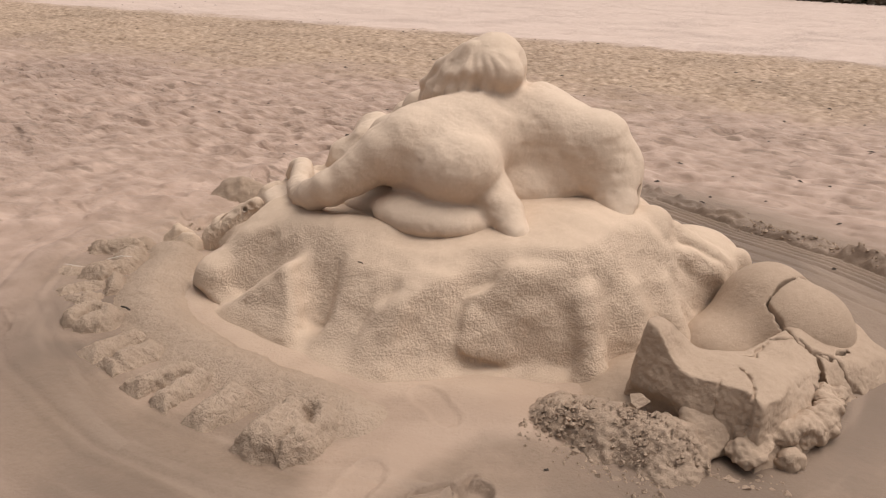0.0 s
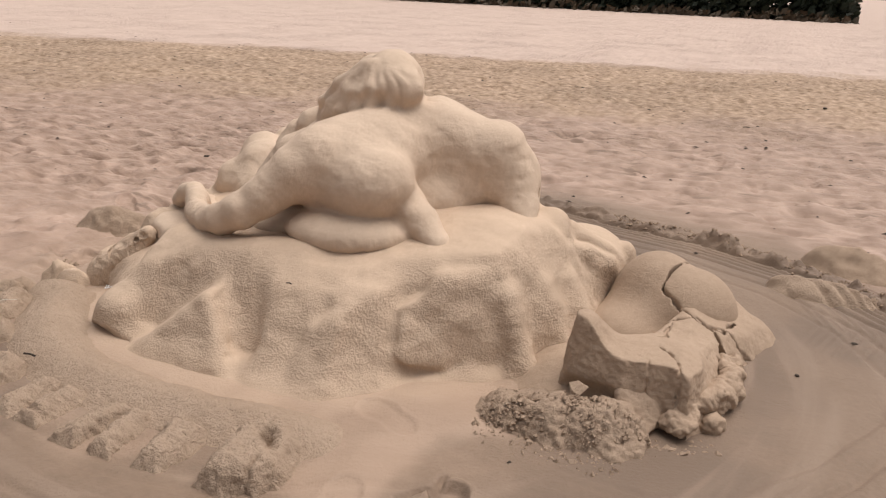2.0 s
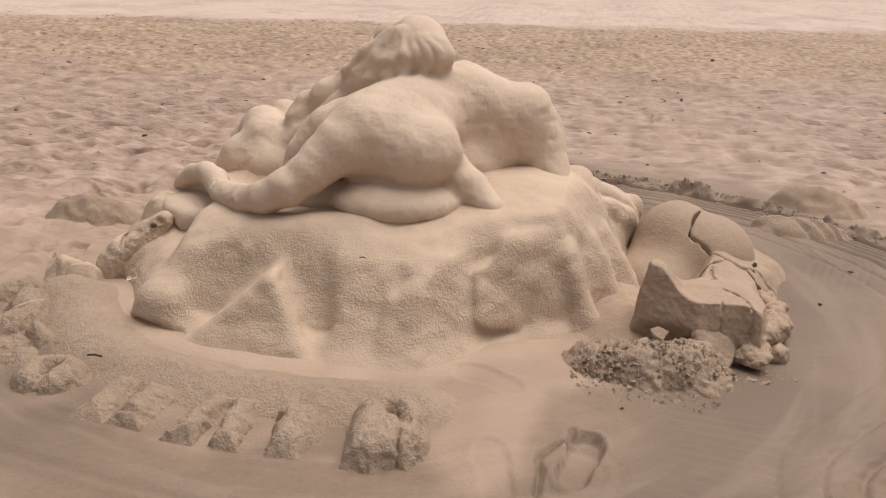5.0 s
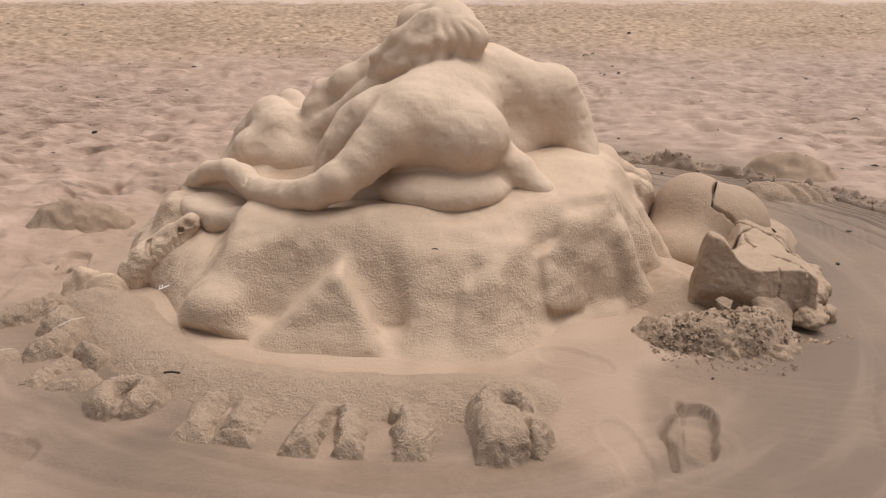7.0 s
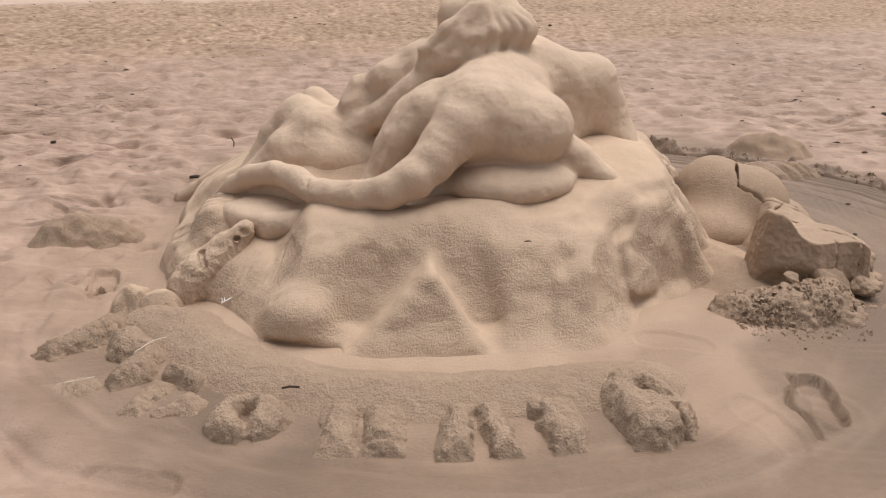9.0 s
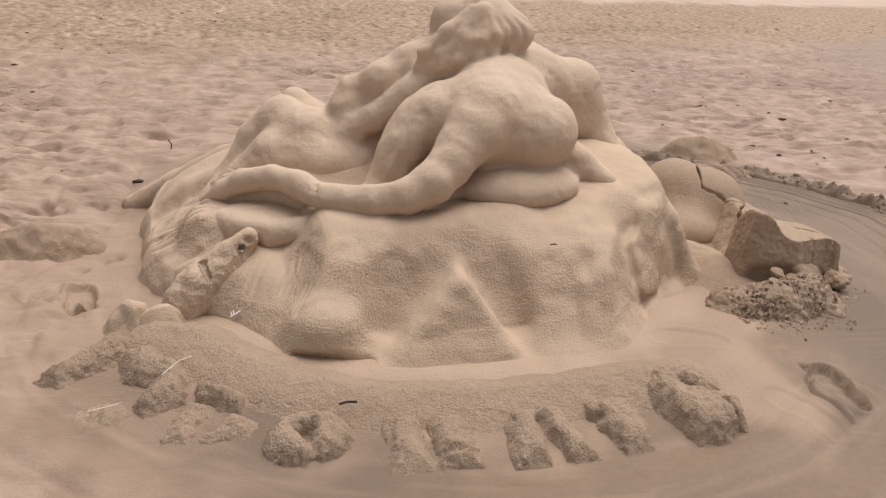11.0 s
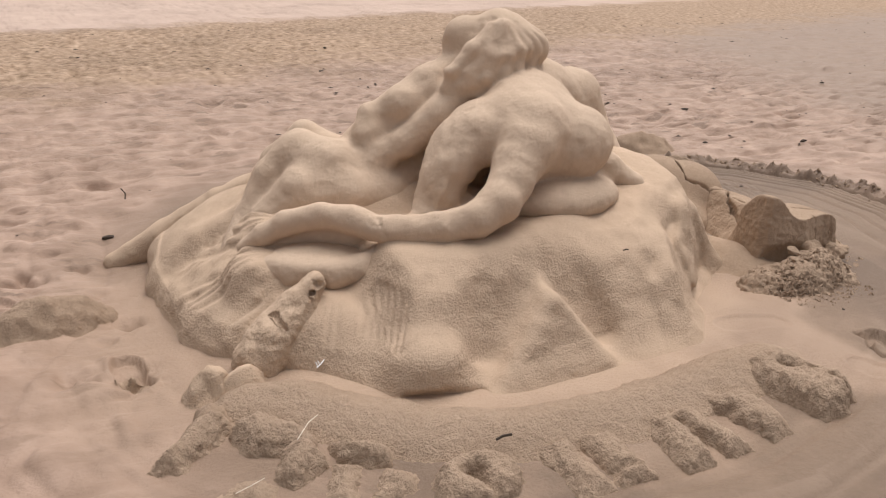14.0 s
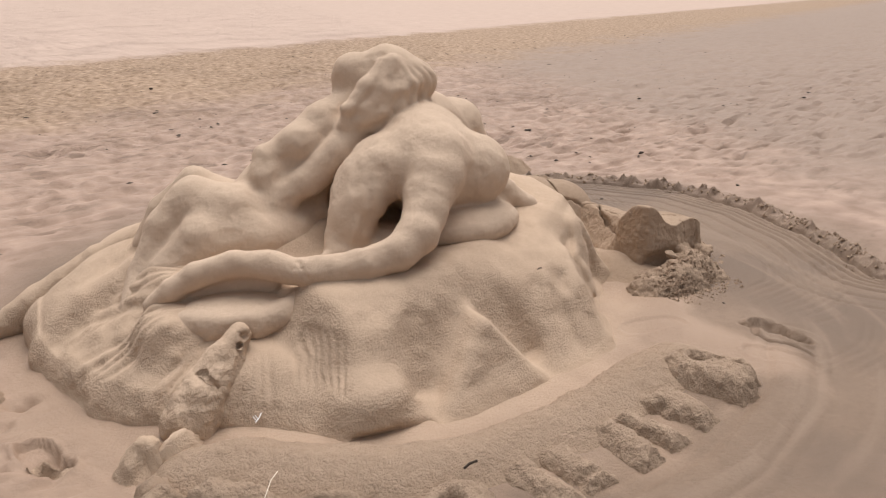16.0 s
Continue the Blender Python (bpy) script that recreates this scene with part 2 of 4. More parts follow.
def line_distance(x, y, pts):
    """Distance in plan to a polyline, and how far along it (0 to 1) the nearest place lies."""
    best, along = np.full(np.shape(x), 1e9), np.zeros(np.shape(x))
    n = len(pts) - 1
    for s in range(n):
        (ax, ay), (bx, by) = pts[s], pts[s + 1]
        dx, dy = bx - ax, by - ay
        t = np.clip(((x - ax) * dx + (y - ay) * dy) / (dx * dx + dy * dy), 0, 1)
        d = np.hypot(x - ax - t * dx, y - ay - t * dy)
        along = np.where(d < best, (s + t) / n, along)
        best = np.minimum(best, d)
    return best, along


def polygon_inside(x, y, pts):
    """Signed distance in plan to a polygon's edge, positive inside."""
    d, _ = line_distance(x, y, [*pts, pts[0]])
    inside = np.zeros(np.shape(x), bool)
    for (ax, ay), (bx, by) in zip(pts, [*pts[1:], pts[0]]):
        if ay != by:
            inside ^= ((ay > y) != (by > y)) & (x < (bx - ax) * (y - ay) / (by - ay) + ax)
    return np.where(inside, d, -d)


class Clay:
    """A block of space in which soft shapes are added and carved, then turned into a skin."""

    def __init__(self, lo, hi, step):
        self.lo, self.step = np.array(lo, float), step
        self.n = [int(round((b - a) / step)) + 1 for a, b in zip(lo, hi)]
        self.axes = [np.arange(n, dtype=np.float32) * step + a for a, n in zip(lo, self.n)]
        self.f = np.full(self.n, 1.0, np.float32)

    def region(self, lo, hi):
        s = [slice(max(0, int((a - o) / self.step)), min(n, int((b - o) / self.step) + 2)) for a, b, o, n in zip(lo, hi, self.lo, self.n)]
        x, y, z = (a[i] for a, i in zip(self.axes, s))
        return tuple(s), x[:, None, None], y[None, :, None], z[None, None, :]

    def put(self, s, d, k, carve=False):
        d = d.astype(np.float32)
        self.f[s] = -smin(-self.f[s], d, k) if carve else smin(self.f[s], d, k)

    def blob(self, c, r, turn=(0, 0, 0), k=0.05, carve=False):
        m = max(r) + k + 0.05
        s, x, y, z = self.region([v - m for v in c], [v + m for v in c])
        q = Euler([radians(a) for a in turn]).to_matrix().transposed()
        p = [q[i][0] * (x - c[0]) + q[i][1] * (y - c[1]) + q[i][2] * (z - c[2]) for i in range(3)]
        k0 = np.sqrt(sum((v / a) ** 2 for v, a in zip(p, r))) + 1e-6
        k1 = np.sqrt(sum((v / a**2) ** 2 for v, a in zip(p, r))) + 1e-6
        self.put(s, k0 * (k0 - 1) / k1, k, carve)

    def limb(self, pts, k=0.05, carve=False):
        """A chain of rounded segments through rows of x, y, z, radius."""
        p = np.array(pts, float)
        m = p[:, 3].max() + k + 0.05
        s, x, y, z = self.region(p[:, :3].min(0) - m, p[:, :3].max(0) + m)
        best = None
        for a, b in zip(p[:-1], p[1:]):
            e = b - a
            t = np.clip(((x - a[0]) * e[0] + (y - a[1]) * e[1] + (z - a[2]) * e[2]) / (e[:3] @ e[:3]), 0, 1)
            d = np.sqrt((x - a[0] - t * e[0]) ** 2 + (y - a[1] - t * e[1]) ** 2 + (z - a[2] - t * e[2]) ** 2) - a[3] - t * e[3]
            best = d if best is None else smin(best, d, 0.02)
        self.put(s, best, k, carve)

    def hill(self, height, k=0.02):
        """A solid under a height given at every place in plan."""
        x, y = np.meshgrid(self.axes[0], self.axes[1], indexing="ij")
        h = height(x, y)
        gx, gy = np.gradient(h, self.step)
        slope = np.sqrt(1 + np.clip(gx**2 + gy**2, 0, 30))
        self.put((slice(None),) * 3, (self.axes[2][None, None, :] - h[:, :, None]) / slope[:, :, None], k)

    def wedge(self, pts, soft=0.02, k=0.03):
        """A rounded solid with flat facets, spanned by a few corners."""
        p = np.array(pts, float)
        mid, planes = p.mean(0), []
        for a in range(len(p)):
            for b in range(a + 1, len(p)):
                for c in range(b + 1, len(p)):
                    n = np.cross(p[b] - p[a], p[c] - p[a])
                    if np.linalg.norm(n) < 1e-6:
                        continue
                    n /= np.linalg.norm(n)
                    n = -n if (mid - p[a]) @ n > 0 else n
                    if ((p - p[a]) @ n).max() < 1e-4:
                        planes.append((n, p[a] @ n))
        m = soft + k + 0.05
        s, x, y, z = self.region(p.min(0) - m, p.max(0) + m)
        d = None
        for n, o in planes:
            e = n[0] * x + n[1] * y + n[2] * z - o
            d = e if d is None else -smin(-d, -e, soft)
        self.put(s, d, k)

    def slit(self, pts, width, depth):
        """A crack along a line in plan, cut into whatever surface lies there."""
        q = np.array(pts)
        s, x, y, z = self.region([*(q.min(0) - 0.05), -9], [*(q.max(0) + 0.05), 9])
        d, _ = line_distance(x[:, :, 0] + 0 * y[:, :, 0], y[:, :, 0] + 0 * x[:, :, 0], pts)
        flat = np.stack([np.broadcast_to(x[:, :, 0], d.shape).ravel(), np.broadcast_to(y[:, :, 0], d.shape).ravel(), np.zeros(d.size)], 1)
        d = np.maximum(d + 0.9 * width * vnoise(flat, 34, 3.9).reshape(d.shape), 0)
        f = self.f[s]
        self.f[s] = np.maximum(f, np.minimum((width - d)[:, :, None], f + depth)).astype(np.float32)

    def settle(self, other, inset, cap, k):
        """Sand heaped softly against another shape that stands on this one, up to a height."""
        top = [o + (n - 2) * other.step for o, n in zip(other.lo, other.n)]
        s = tuple(slice(max(0, int(math.ceil((a - o) / self.step))), min(n, int((b - o) / self.step))) for a, b, o, n in zip(other.lo, top, self.lo, self.n))
        g = other.f
        for axis in range(3):
            q = (self.axes[axis][s[axis]] - other.lo[axis]) / other.step
            i = np.floor(q).astype(int)
            w = (q - i).reshape([-1 if a == axis else 1 for a in range(3)])
            g = np.take(g, i, axis) * (1 - w) + np.take(g, i + 1, axis) * w
        self.put(s, g + inset + 2 * np.maximum(self.axes[2][s[2]] - cap, 0)[None, None, :], k)

    def skin(self):
        f, n = self.f, self.n
        neg = f < 0
        count = np.zeros([v - 1 for v in n], np.uint8)
        corners = [(a, b, c) for a in (0, 1) for b in (0, 1) for c in (0, 1)]
        for a, b, c in corners:
            count += neg[a : n[0] - 1 + a, b : n[1] - 1 + b, c : n[2] - 1 + c]
        active = (count > 0) & (count < 8)
        cells = np.argwhere(active)
        ids = np.full(active.shape, -1, np.int64)
        ids[active] = np.arange(len(cells))
        acc, num = np.zeros((len(cells), 3)), np.zeros(len(cells))
        for a in corners:
            for axis in range(3):
                if a[axis]:
                    continue
                b = list(a)
                b[axis] = 1
                fa, fb = f[tuple((cells + a).T)], f[tuple((cells + b).T)]
                cross = (fa < 0) != (fb < 0)
                t = np.where(cross, fa / np.where(cross, fa - fb, 1), 0)
                p = np.tile(np.array(a, float), (len(cells), 1))
                p[:, axis] = t
                acc += p * cross[:, None]
                num += cross
        verts = self.lo + self.step * (cells + acc / num[:, None])
        faces = []
        for axis in range(3):
            u, v = (axis + 1) % 3, (axis + 2) % 3
            lo, hi = [slice(None)] * 3, [slice(None)] * 3
            lo[axis], hi[axis] = slice(0, -1), slice(1, None)
            change = neg[tuple(lo)] != neg[tuple(hi)]
            e = np.argwhere(change)
            ok = (e[:, u] > 0) & (e[:, v] > 0) & (e[:, u] < n[u] - 1) & (e[:, v] < n[v] - 1)
            e = e[ok]
            flip = ~neg[tuple(e.T)]
            quad = []
            for du, dv in ((1, 1), (0, 1), (0, 0), (1, 0)):
                c = e.copy()
                c[:, u] -= du
                c[:, v] -= dv
                quad.append(ids[tuple(c.T)])
            q = np.stack(quad, 1)
            q[flip] = q[flip][:, ::-1]
            faces.append(q)
        return verts, np.concatenate(faces)


def mesh_from(name, verts, faces, material):
    me = bpy.data.meshes.new(name)
    me.vertices.add(len(verts))
    me.vertices.foreach_set("co", np.ascontiguousarray(verts, np.float32).ravel())
    k = faces.shape[1]
    me.loops.add(faces.size)
    me.loops.foreach_set("vertex_index", np.ascontiguousarray(faces, np.int32).ravel())
    me.polygons.add(len(faces))
    me.polygons.foreach_set("loop_start", np.arange(0, faces.size, k, dtype=np.int32))
    me.polygons.foreach_set("use_smooth", np.ones(len(faces), bool))
    me.update(calc_edges=True)
    me.materials.append(material)
    return me


def normals_of(verts, faces):
    n = np.zeros_like(verts)
    fn = np.cross(verts[faces[:, 2]] - verts[faces[:, 0]], verts[faces[:, 3]] - verts[faces[:, 1]])
    for c in range(4):
        np.add.at(n, faces[:, c], fn)
    return n / (np.linalg.norm(n, axis=1, keepdims=True) + 1e-12)


def roughen(verts, faces, coarse, fine_flat, fine_steep):
    """Hand-worked unevenness: soft lumps all over, rougher on steep faces."""
    n = normals_of(verts, faces)
    steep = 1 - step01(n[:, 2], 0.35, 0.85)
    d = coarse * (0.6 * vnoise(verts, 9) + 0.4 * vnoise(verts, 21, 5.3))
    d += (fine_flat + (fine_steep - fine_flat) * steep) * (0.55 * vnoise(verts, 62, 1.7) + 0.45 * vnoise(verts, 120, 9.1))
    return verts + n * d[:, None]


def part(name, me, parent, label=""):
    ob = new(name, me)
    ob.parent = parent
    if label:
        ob["label"] = label
    return ob


# ---- the ground: one sheet to the horizon ----
BERM = [(-0.9, 6.2), (0.1, 5.85), (0.7, 5.6), (1.3, 5.45), (2.0, 5.05), (2.45, 4.55), (2.72, 3.9), (2.62, 3.3), (2.3, 2.72), (1.9, 2.25)]
FRONT_GROOVE = [(0.75, 2.2), (0.3, 1.98), (-0.3, 1.89), (-1.0, 1.98), (-1.6, 2.2), (-2.0, 2.6), (-2.15, 3.0)]
LEFT_BERM = [(-2.45, 3.3), (-2.3, 3.75), (-2.1, 4.1), (-2.0, 4.6), (-1.95, 5.2)]


def ground_height(x, y):
    """The beach's height: the dug ring round the sculpture, rake lines, the ridge of thrown-up sand, footprints and trampling."""
    shape = np.shape(x)
    p = np.stack([x.ravel(), y.ravel(), np.zeros(x.size)], 1)
    far = step01(np.hypot(x - 0.2, y - 3.6), 2.0, 3.6)
    z = 0.012 * vnoise(p, 1.7).reshape(shape) * (0.4 + far)
    z += 0.006 * vnoise(p, 6, 3.1).reshape(shape) * (0.25 + far)
    # trampled beach: many small pits and ridges
    pits = vnoise(p * (0.75, 1.6, 1), 4.1, 2.2).reshape(shape)
    pits2 = vnoise(p * (0.7, 1.5, 1), 9.3, 8.2).reshape(shape)
    tread = 2.6 * far * step01(y + 0.3 * np.abs(x), 3.9, 6.2)
    z += tread * (-0.035 * np.clip(pits - 0.25, 0, 1) - 0.03 * np.clip(pits2 - 0.3, 0, 1) + 0.018 * np.clip(-pits2 - 0.25, 0, 1))
    # lumpy wet ground beside the sculpture's left end
    z += step01(-x, 1.55, 2.1) * step01(y, 2.3, 2.9) * (0.02 * vnoise(p, 5.5, 6.6).reshape(shape) + 0.012 * np.abs(vnoise(p, 14, 1.2).reshape(shape)))
    # sunk ground at the sculpture's back left
    z -= 0.085 * np.exp(-(((x + 1.85) / 0.42) ** 2) - ((y - 4.35) / 1.0) ** 2)
    z -= 0.03 * np.exp(-(((x - 0.75) / 0.25) ** 2) - ((y - 3.2) / 0.35) ** 2)
    # outer ridge with crumbly lip, and rake lines inside it
    d, a = line_distance(x, y, BERM)
    side = np.where(np.hypot(x - 0.6, y - 3.6) < np.interp(a, [0, 0.3, 0.6, 1], [2.4, 2.0, 2.15, 1.9]), -1, 1)
    fade = step01(a, 0.0, 0.12)
    rag = 0.6 + 0.8 * vnoise(p, 7.5, 4.4).reshape(shape)
    z += fade * 0.05 * rag * np.exp(-((d / 0.06) ** 2)) * (1 + 0.9 * vnoise(p, 26, 2.4).reshape(shape)) + fade * 0.05 * np.clip(vnoise(p * (0.6, 1.3, 1), 24, 7.7).reshape(shape) - 0.1, 0, 1) * np.exp(-((d / 0.10) ** 2))
    for off, deep in ((0.09, 0.036), (0.135, 0.022), (0.18, 0.026), (0.235, 0.016), (0.30, 0.02), (0.42, 0.012), (0.55, 0.008)):
        z -= fade * deep * np.exp(-(((d - off + 0.01 * rag) / 0.013) ** 2)) * (side < 0)
    d, a = line_distance(x, y, FRONT_GROOVE)
    z += 0.012 * np.exp(-((d / 0.09) ** 2)) - 0.008 * np.exp(-(((d - 0.09) / 0.02) ** 2)) - 0.005 * np.exp(-(((d - 0.15) / 0.02) ** 2))
    d, a = line_distance(x, y, LEFT_BERM)
    z += 0.018 * np.exp(-((d / 0.1) ** 2)) - 0.008 * np.exp(-(((d - 0.17) / 0.02) ** 2))
    # drifts of loose sand between the rim and the broken block
    for cx, cy, rx, ry, h in ((0.46, 2.45, 0.10, 0.40, 0.022), (0.62, 2.78, 0.22, 0.14, 0.03), (0.55, 2.15, 0.1, 0.2, 0.012), (0.85, 3.25, 0.15, 0.22, 0.05)):
        z += h * np.exp(-(((x - cx) / rx) ** 2) - ((y - cy) / ry) ** 2)
    # shoe prints
    for cx, cy, turn, deep in ((0.775, 2.26, -13, 0.032), (0.52, 2.13, 15, 0.007), (0.42, 2.66, 60, 0.006), (-1.40, 2.03, 75, 0.008), (-1.87, 3.46, 8, 0.03), (-2.35, 4.35, 50, 0.02), (-2.6, 3.1, 80, 0.015), (3.3, 4.0, 30, 0.012)):
        c, s = math.cos(radians(turn)), math.sin(radians(turn))
        u, v = (x - cx) * c + (y - cy) * s, -(x - cx) * s + (y - cy) * c
        w = 0.060 - 0.012 * np.exp(-(((v + 0.03) / 0.05) ** 2))
        inside = np.maximum(np.abs(u) / w, 0) ** 2.5 + (np.abs(v) / 0.150) ** 3.5
        z += -deep * (1 - step01(inside, 0.88, 1.06)) + 0.35 * deep * np.exp(-(((inside - 1.35) / 0.3) ** 2))
        heel = (np.abs(u) / w) ** 2.5 + (np.abs(v) / 0.115) ** 3.5
        z -= 0.25 * deep * (1 - step01(heel, 0.7, 1.0))
    # sweeping strokes of a broom on the damp sand
    for pts, gap, deep, n in (([(0.95, 2.45), (1.4, 2.42), (1.8, 2.62), (2.1, 3.0)], 0.045, 0.006, 5), ([(1.9, 3.9), (2.05, 4.3), (1.9, 4.7)], 0.04, 0.006, 4), ([(0.5, 1.95), (0.9, 1.9), (1.3, 2.0)], 0.04, 0.005, 3)):
        d, a = line_distance(x, y, pts)
        ends = step01(a, 0.0, 0.25) * (1 - step01(a, 0.75, 1.0))
        d = d + 0.012 * vnoise(p, 5, 1.9).reshape(shape)
        for k in range(n):
            z -= deep * ends * np.exp(-(((d - gap * k) / 0.012) ** 2))
    # thin cracks and curved scratches
    for pts, deep in (([(0.745, 2.42), (0.738, 2.356), (0.69, 2.32), (0.656, 2.256), (0.645, 2.21), (0.66, 2.168), (0.655, 2.067)], 0.045), ([(-1.56, 2.05), (-1.47, 2.12), (-1.36, 2.1), (-1.25, 2.02)], 0.006), ([(1.0, 2.2), (1.2, 2.15), (1.5, 2.25)], 0.004), ([(-2.0, 2.35), (-1.85, 2.28), (-1.7, 2.1)], 0.006)):
        d, _ = line_distance(x, y, pts)
        z -= deep * np.exp(-((d / 0.008) ** 2))
    # knobbly trodden ground beside the fan of sand
    beside = step01(-x, 1.72, 1.95) * (1 - step01(-x, 3.2, 4.2)) * step01(y, 2.6, 3.1) * (1 - step01(y, 5.2, 6.2))
    knobs = vnoise(p, 12, 3.3).reshape(shape)
    z += beside * (0.035 * np.clip(knobs - 0.25, 0, 1) - 0.05 * np.clip(vnoise(p * (1, 1.4, 1), 8, 9.4).reshape(shape) - 0.35, 0, 1))
    # scoured marks beside the fan of sand
    for cx, cy, r, deep in ((-1.86, 3.42, 0.07, 0.03), (-1.9, 3.32, 0.05, 0.02), (-1.82, 3.95, 0.06, 0.02), (-2.05, 3.5, 0.08, 0.02), (-2.2, 4.6, 0.09, 0.03), (-1.95, 4.7, 0.06, 0.02)):
        z -= 1.8 * deep * np.exp(-(((x - cx) ** 2 + (y - cy) ** 2) / r**2)) * (1 + 1.1 * vnoise(p, 22, 6.1).reshape(shape))
    return z * np.exp(-((np.hypot(x, y) / 60) ** 2))


def spaced(lo, hi, step, end, growth):
    inner = np.arange(lo, hi + step / 2, step)
    def outer(start, sign):
        out, s, v = [], step, start
        while abs(v) < end:
            s *= growth
            v += sign * s
            out.append(v)
        return out
    return np.array(outer(lo, -1)[::-1] + list(inner) + outer(hi, 1))


gx, gy = spaced(-2.7, 2.9, 0.0105, 900, 1.022), spaced(1.75, 5.9, 0.0105, 900, 1.017)
X, Y = np.meshgrid(gx, gy, indexing="ij")
gv = np.stack([X.ravel(), Y.ravel(), ground_height(X, Y).ravel()], 1)
gi = np.arange(len(gx) * len(gy)).reshape(len(gx), len(gy))
gf = np.stack([gi[:-1, :-1].ravel(), gi[1:, :-1].ravel(), gi[1:, 1:].ravel(), gi[:-1, 1:].ravel()], 1)
tagged(new("ground", mesh_from("ground", gv, gf, BEACH)), "wide sandy beach, damp near the sculpture and pale dry beyond", "beach", kind="structure")

# ---- the figures on it: one plain sculpted shape ----
figure = Clay((-1.52, 2.98, 0.12), (0.82, 4.45, 1.26), 0.0085)
# back and flanks
figure.limb([(-0.25, 3.42, 0.68, 0.20), (-0.10, 3.65, 0.74, 0.20), (0.06, 3.87, 0.75, 0.20)], 0.08)
figure.blob((0.02, 3.78, 0.50), (0.36, 0.24, 0.2), (0, 0, 35), 0.06)
figure.blob((-0.14, 3.52, 0.72), (0.25, 0.20, 0.165), (0, 0, 20), 0.10)
figure.limb([(0.06, 3.87, 0.79, 0.17), (0.36, 3.90, 0.73, 0.15)], 0.10)
figure.limb([(0.37, 3.90, 0.74, 0.15), (0.46, 3.90, 0.60, 0.125), (0.52, 3.84, 0.50, 0.095), (0.57, 3.76, 0.43, 0.06), (0.61, 3.70, 0.40, 0.035)], 0.03)
figure.limb([(0.44, 3.96, 0.66, 0.12), (0.46, 3.93, 0.44, 0.12)], 0.05)
figure.limb([(0.55, 3.95, 0.64, 0.012), (0.60, 3.86, 0.50, 0.016), (0.645, 3.76, 0.42, 0.014)], 0.02, True)
# round haunch, its slab and foot
figure.blob((-0.045, 3.395, 0.655), (0.215, 0.195, 0.175), (0, 0, 0), 0.045)
figure.blob((0.26, 3.98, 0.50), (0.22, 0.14, 0.20), (0, 0, 0), 0.05)
figure.blob((-0.10, 3.335, 0.445), (0.29, 0.215, 0.10), (0, 0, 5), 0.015)
figure.limb([(0.10, 3.46, 0.56, 0.10), (0.20, 3.41, 0.505, 0.085), (0.32, 3.34, 0.44, 0.055)], 0.03)
# left flank and paw
figure.limb([(-0.37, 3.53, 0.69, 0.155), (-0.46, 3.55, 0.58, 0.145), (-0.49, 3.54, 0.45, 0.115)], 0.04)
figure.limb([(-0.46, 3.50, 0.42, 0.05), (-0.56, 3.46, 0.40, 0.04), (-0.66, 3.47, 0.38, 0.03)], 0.05)
# tail, hollow behind its root
figure.limb([(-0.55, 3.27, 0.535, 0.06), (-0.46, 3.385, 0.525, 0.08), (-0.38, 3.50, 0.49, 0.06)], 0.015, True)
figure.blob((-0.46, 3.41, 0.41), (0.18, 0.16, 0.06), (0, -10, 0), 0.06)
figure.blob((0.24, 3.83, 0.62), (0.18, 0.10, 0.16), (0, 0, 0), 0.07)
figure.limb([(-0.25, 3.33, 0.74, 0.13), (-0.32, 3.27, 0.69, 0.115), (-0.389, 3.235, 0.63, 0.098), (-0.444, 3.185, 0.575, 0.086), (-0.519, 3.14, 0.52, 0.078), (-0.621, 3.135, 0.47, 0.07), (-0.729, 3.185, 0.435, 0.064), (-0.83, 3.256, 0.415, 0.06), (-0.927, 3.332, 0.415, 0.056)], 0.05)
figure.limb([(-0.92, 3.325, 0.405, 0.054), (-1.005, 3.44, 0.43, 0.054), (-1.103, 3.539, 0.432, 0.052), (-1.218, 3.624, 0.392, 0.05), (-1.30, 3.67, 0.34, 0.046), (-1.36, 3.72, 0.28, 0.038)], 0.008)
figure.limb([(-0.945, 3.27, 0.40, 0.003), (-0.95, 3.325, 0.466, 0.004), (-0.975, 3.385, 0.48, 0.003)], 0.012, True)
# folds of cloth hanging over the hollow
figure.limb([(-0.45, 3.44, 0.71, 0.09), (-0.55, 3.43, 0.59, 0.075), (-0.61, 3.42, 0.49, 0.05), (-0.645, 3.42, 0.42, 0.03)], 0.06)
figure.limb([(-0.50, 3.53, 0.67, 0.09), (-0.60, 3.51, 0.53, 0.075), (-0.665, 3.50, 0.42, 0.05)], 0.07)
figure.limb([(-0.53, 3.30, 0.64, 0.008), (-0.60, 3.345, 0.55, 0.010), (-0.645, 3.37, 0.46, 0.008)], 0.03, True)
figure.limb([(-0.60, 3.36, 0.66, 0.006), (-0.645, 3.385, 0.58, 0.008), (-0.68, 3.40, 0.48, 0.006)], 0.03, True)
figure.limb([(-0.62, 3.43, 0.37, 0.045), (-0.74, 3.46, 0.365, 0.04), (-0.86, 3.50, 0.35, 0.03)], 0.05)
# sand packed inside the loop of the tail
figure.limb([(-0.97, 3.50, 0.34, 0.06), (-1.10, 3.62, 0.34, 0.06), (-1.24, 3.70, 0.28, 0.055)], 0.03)
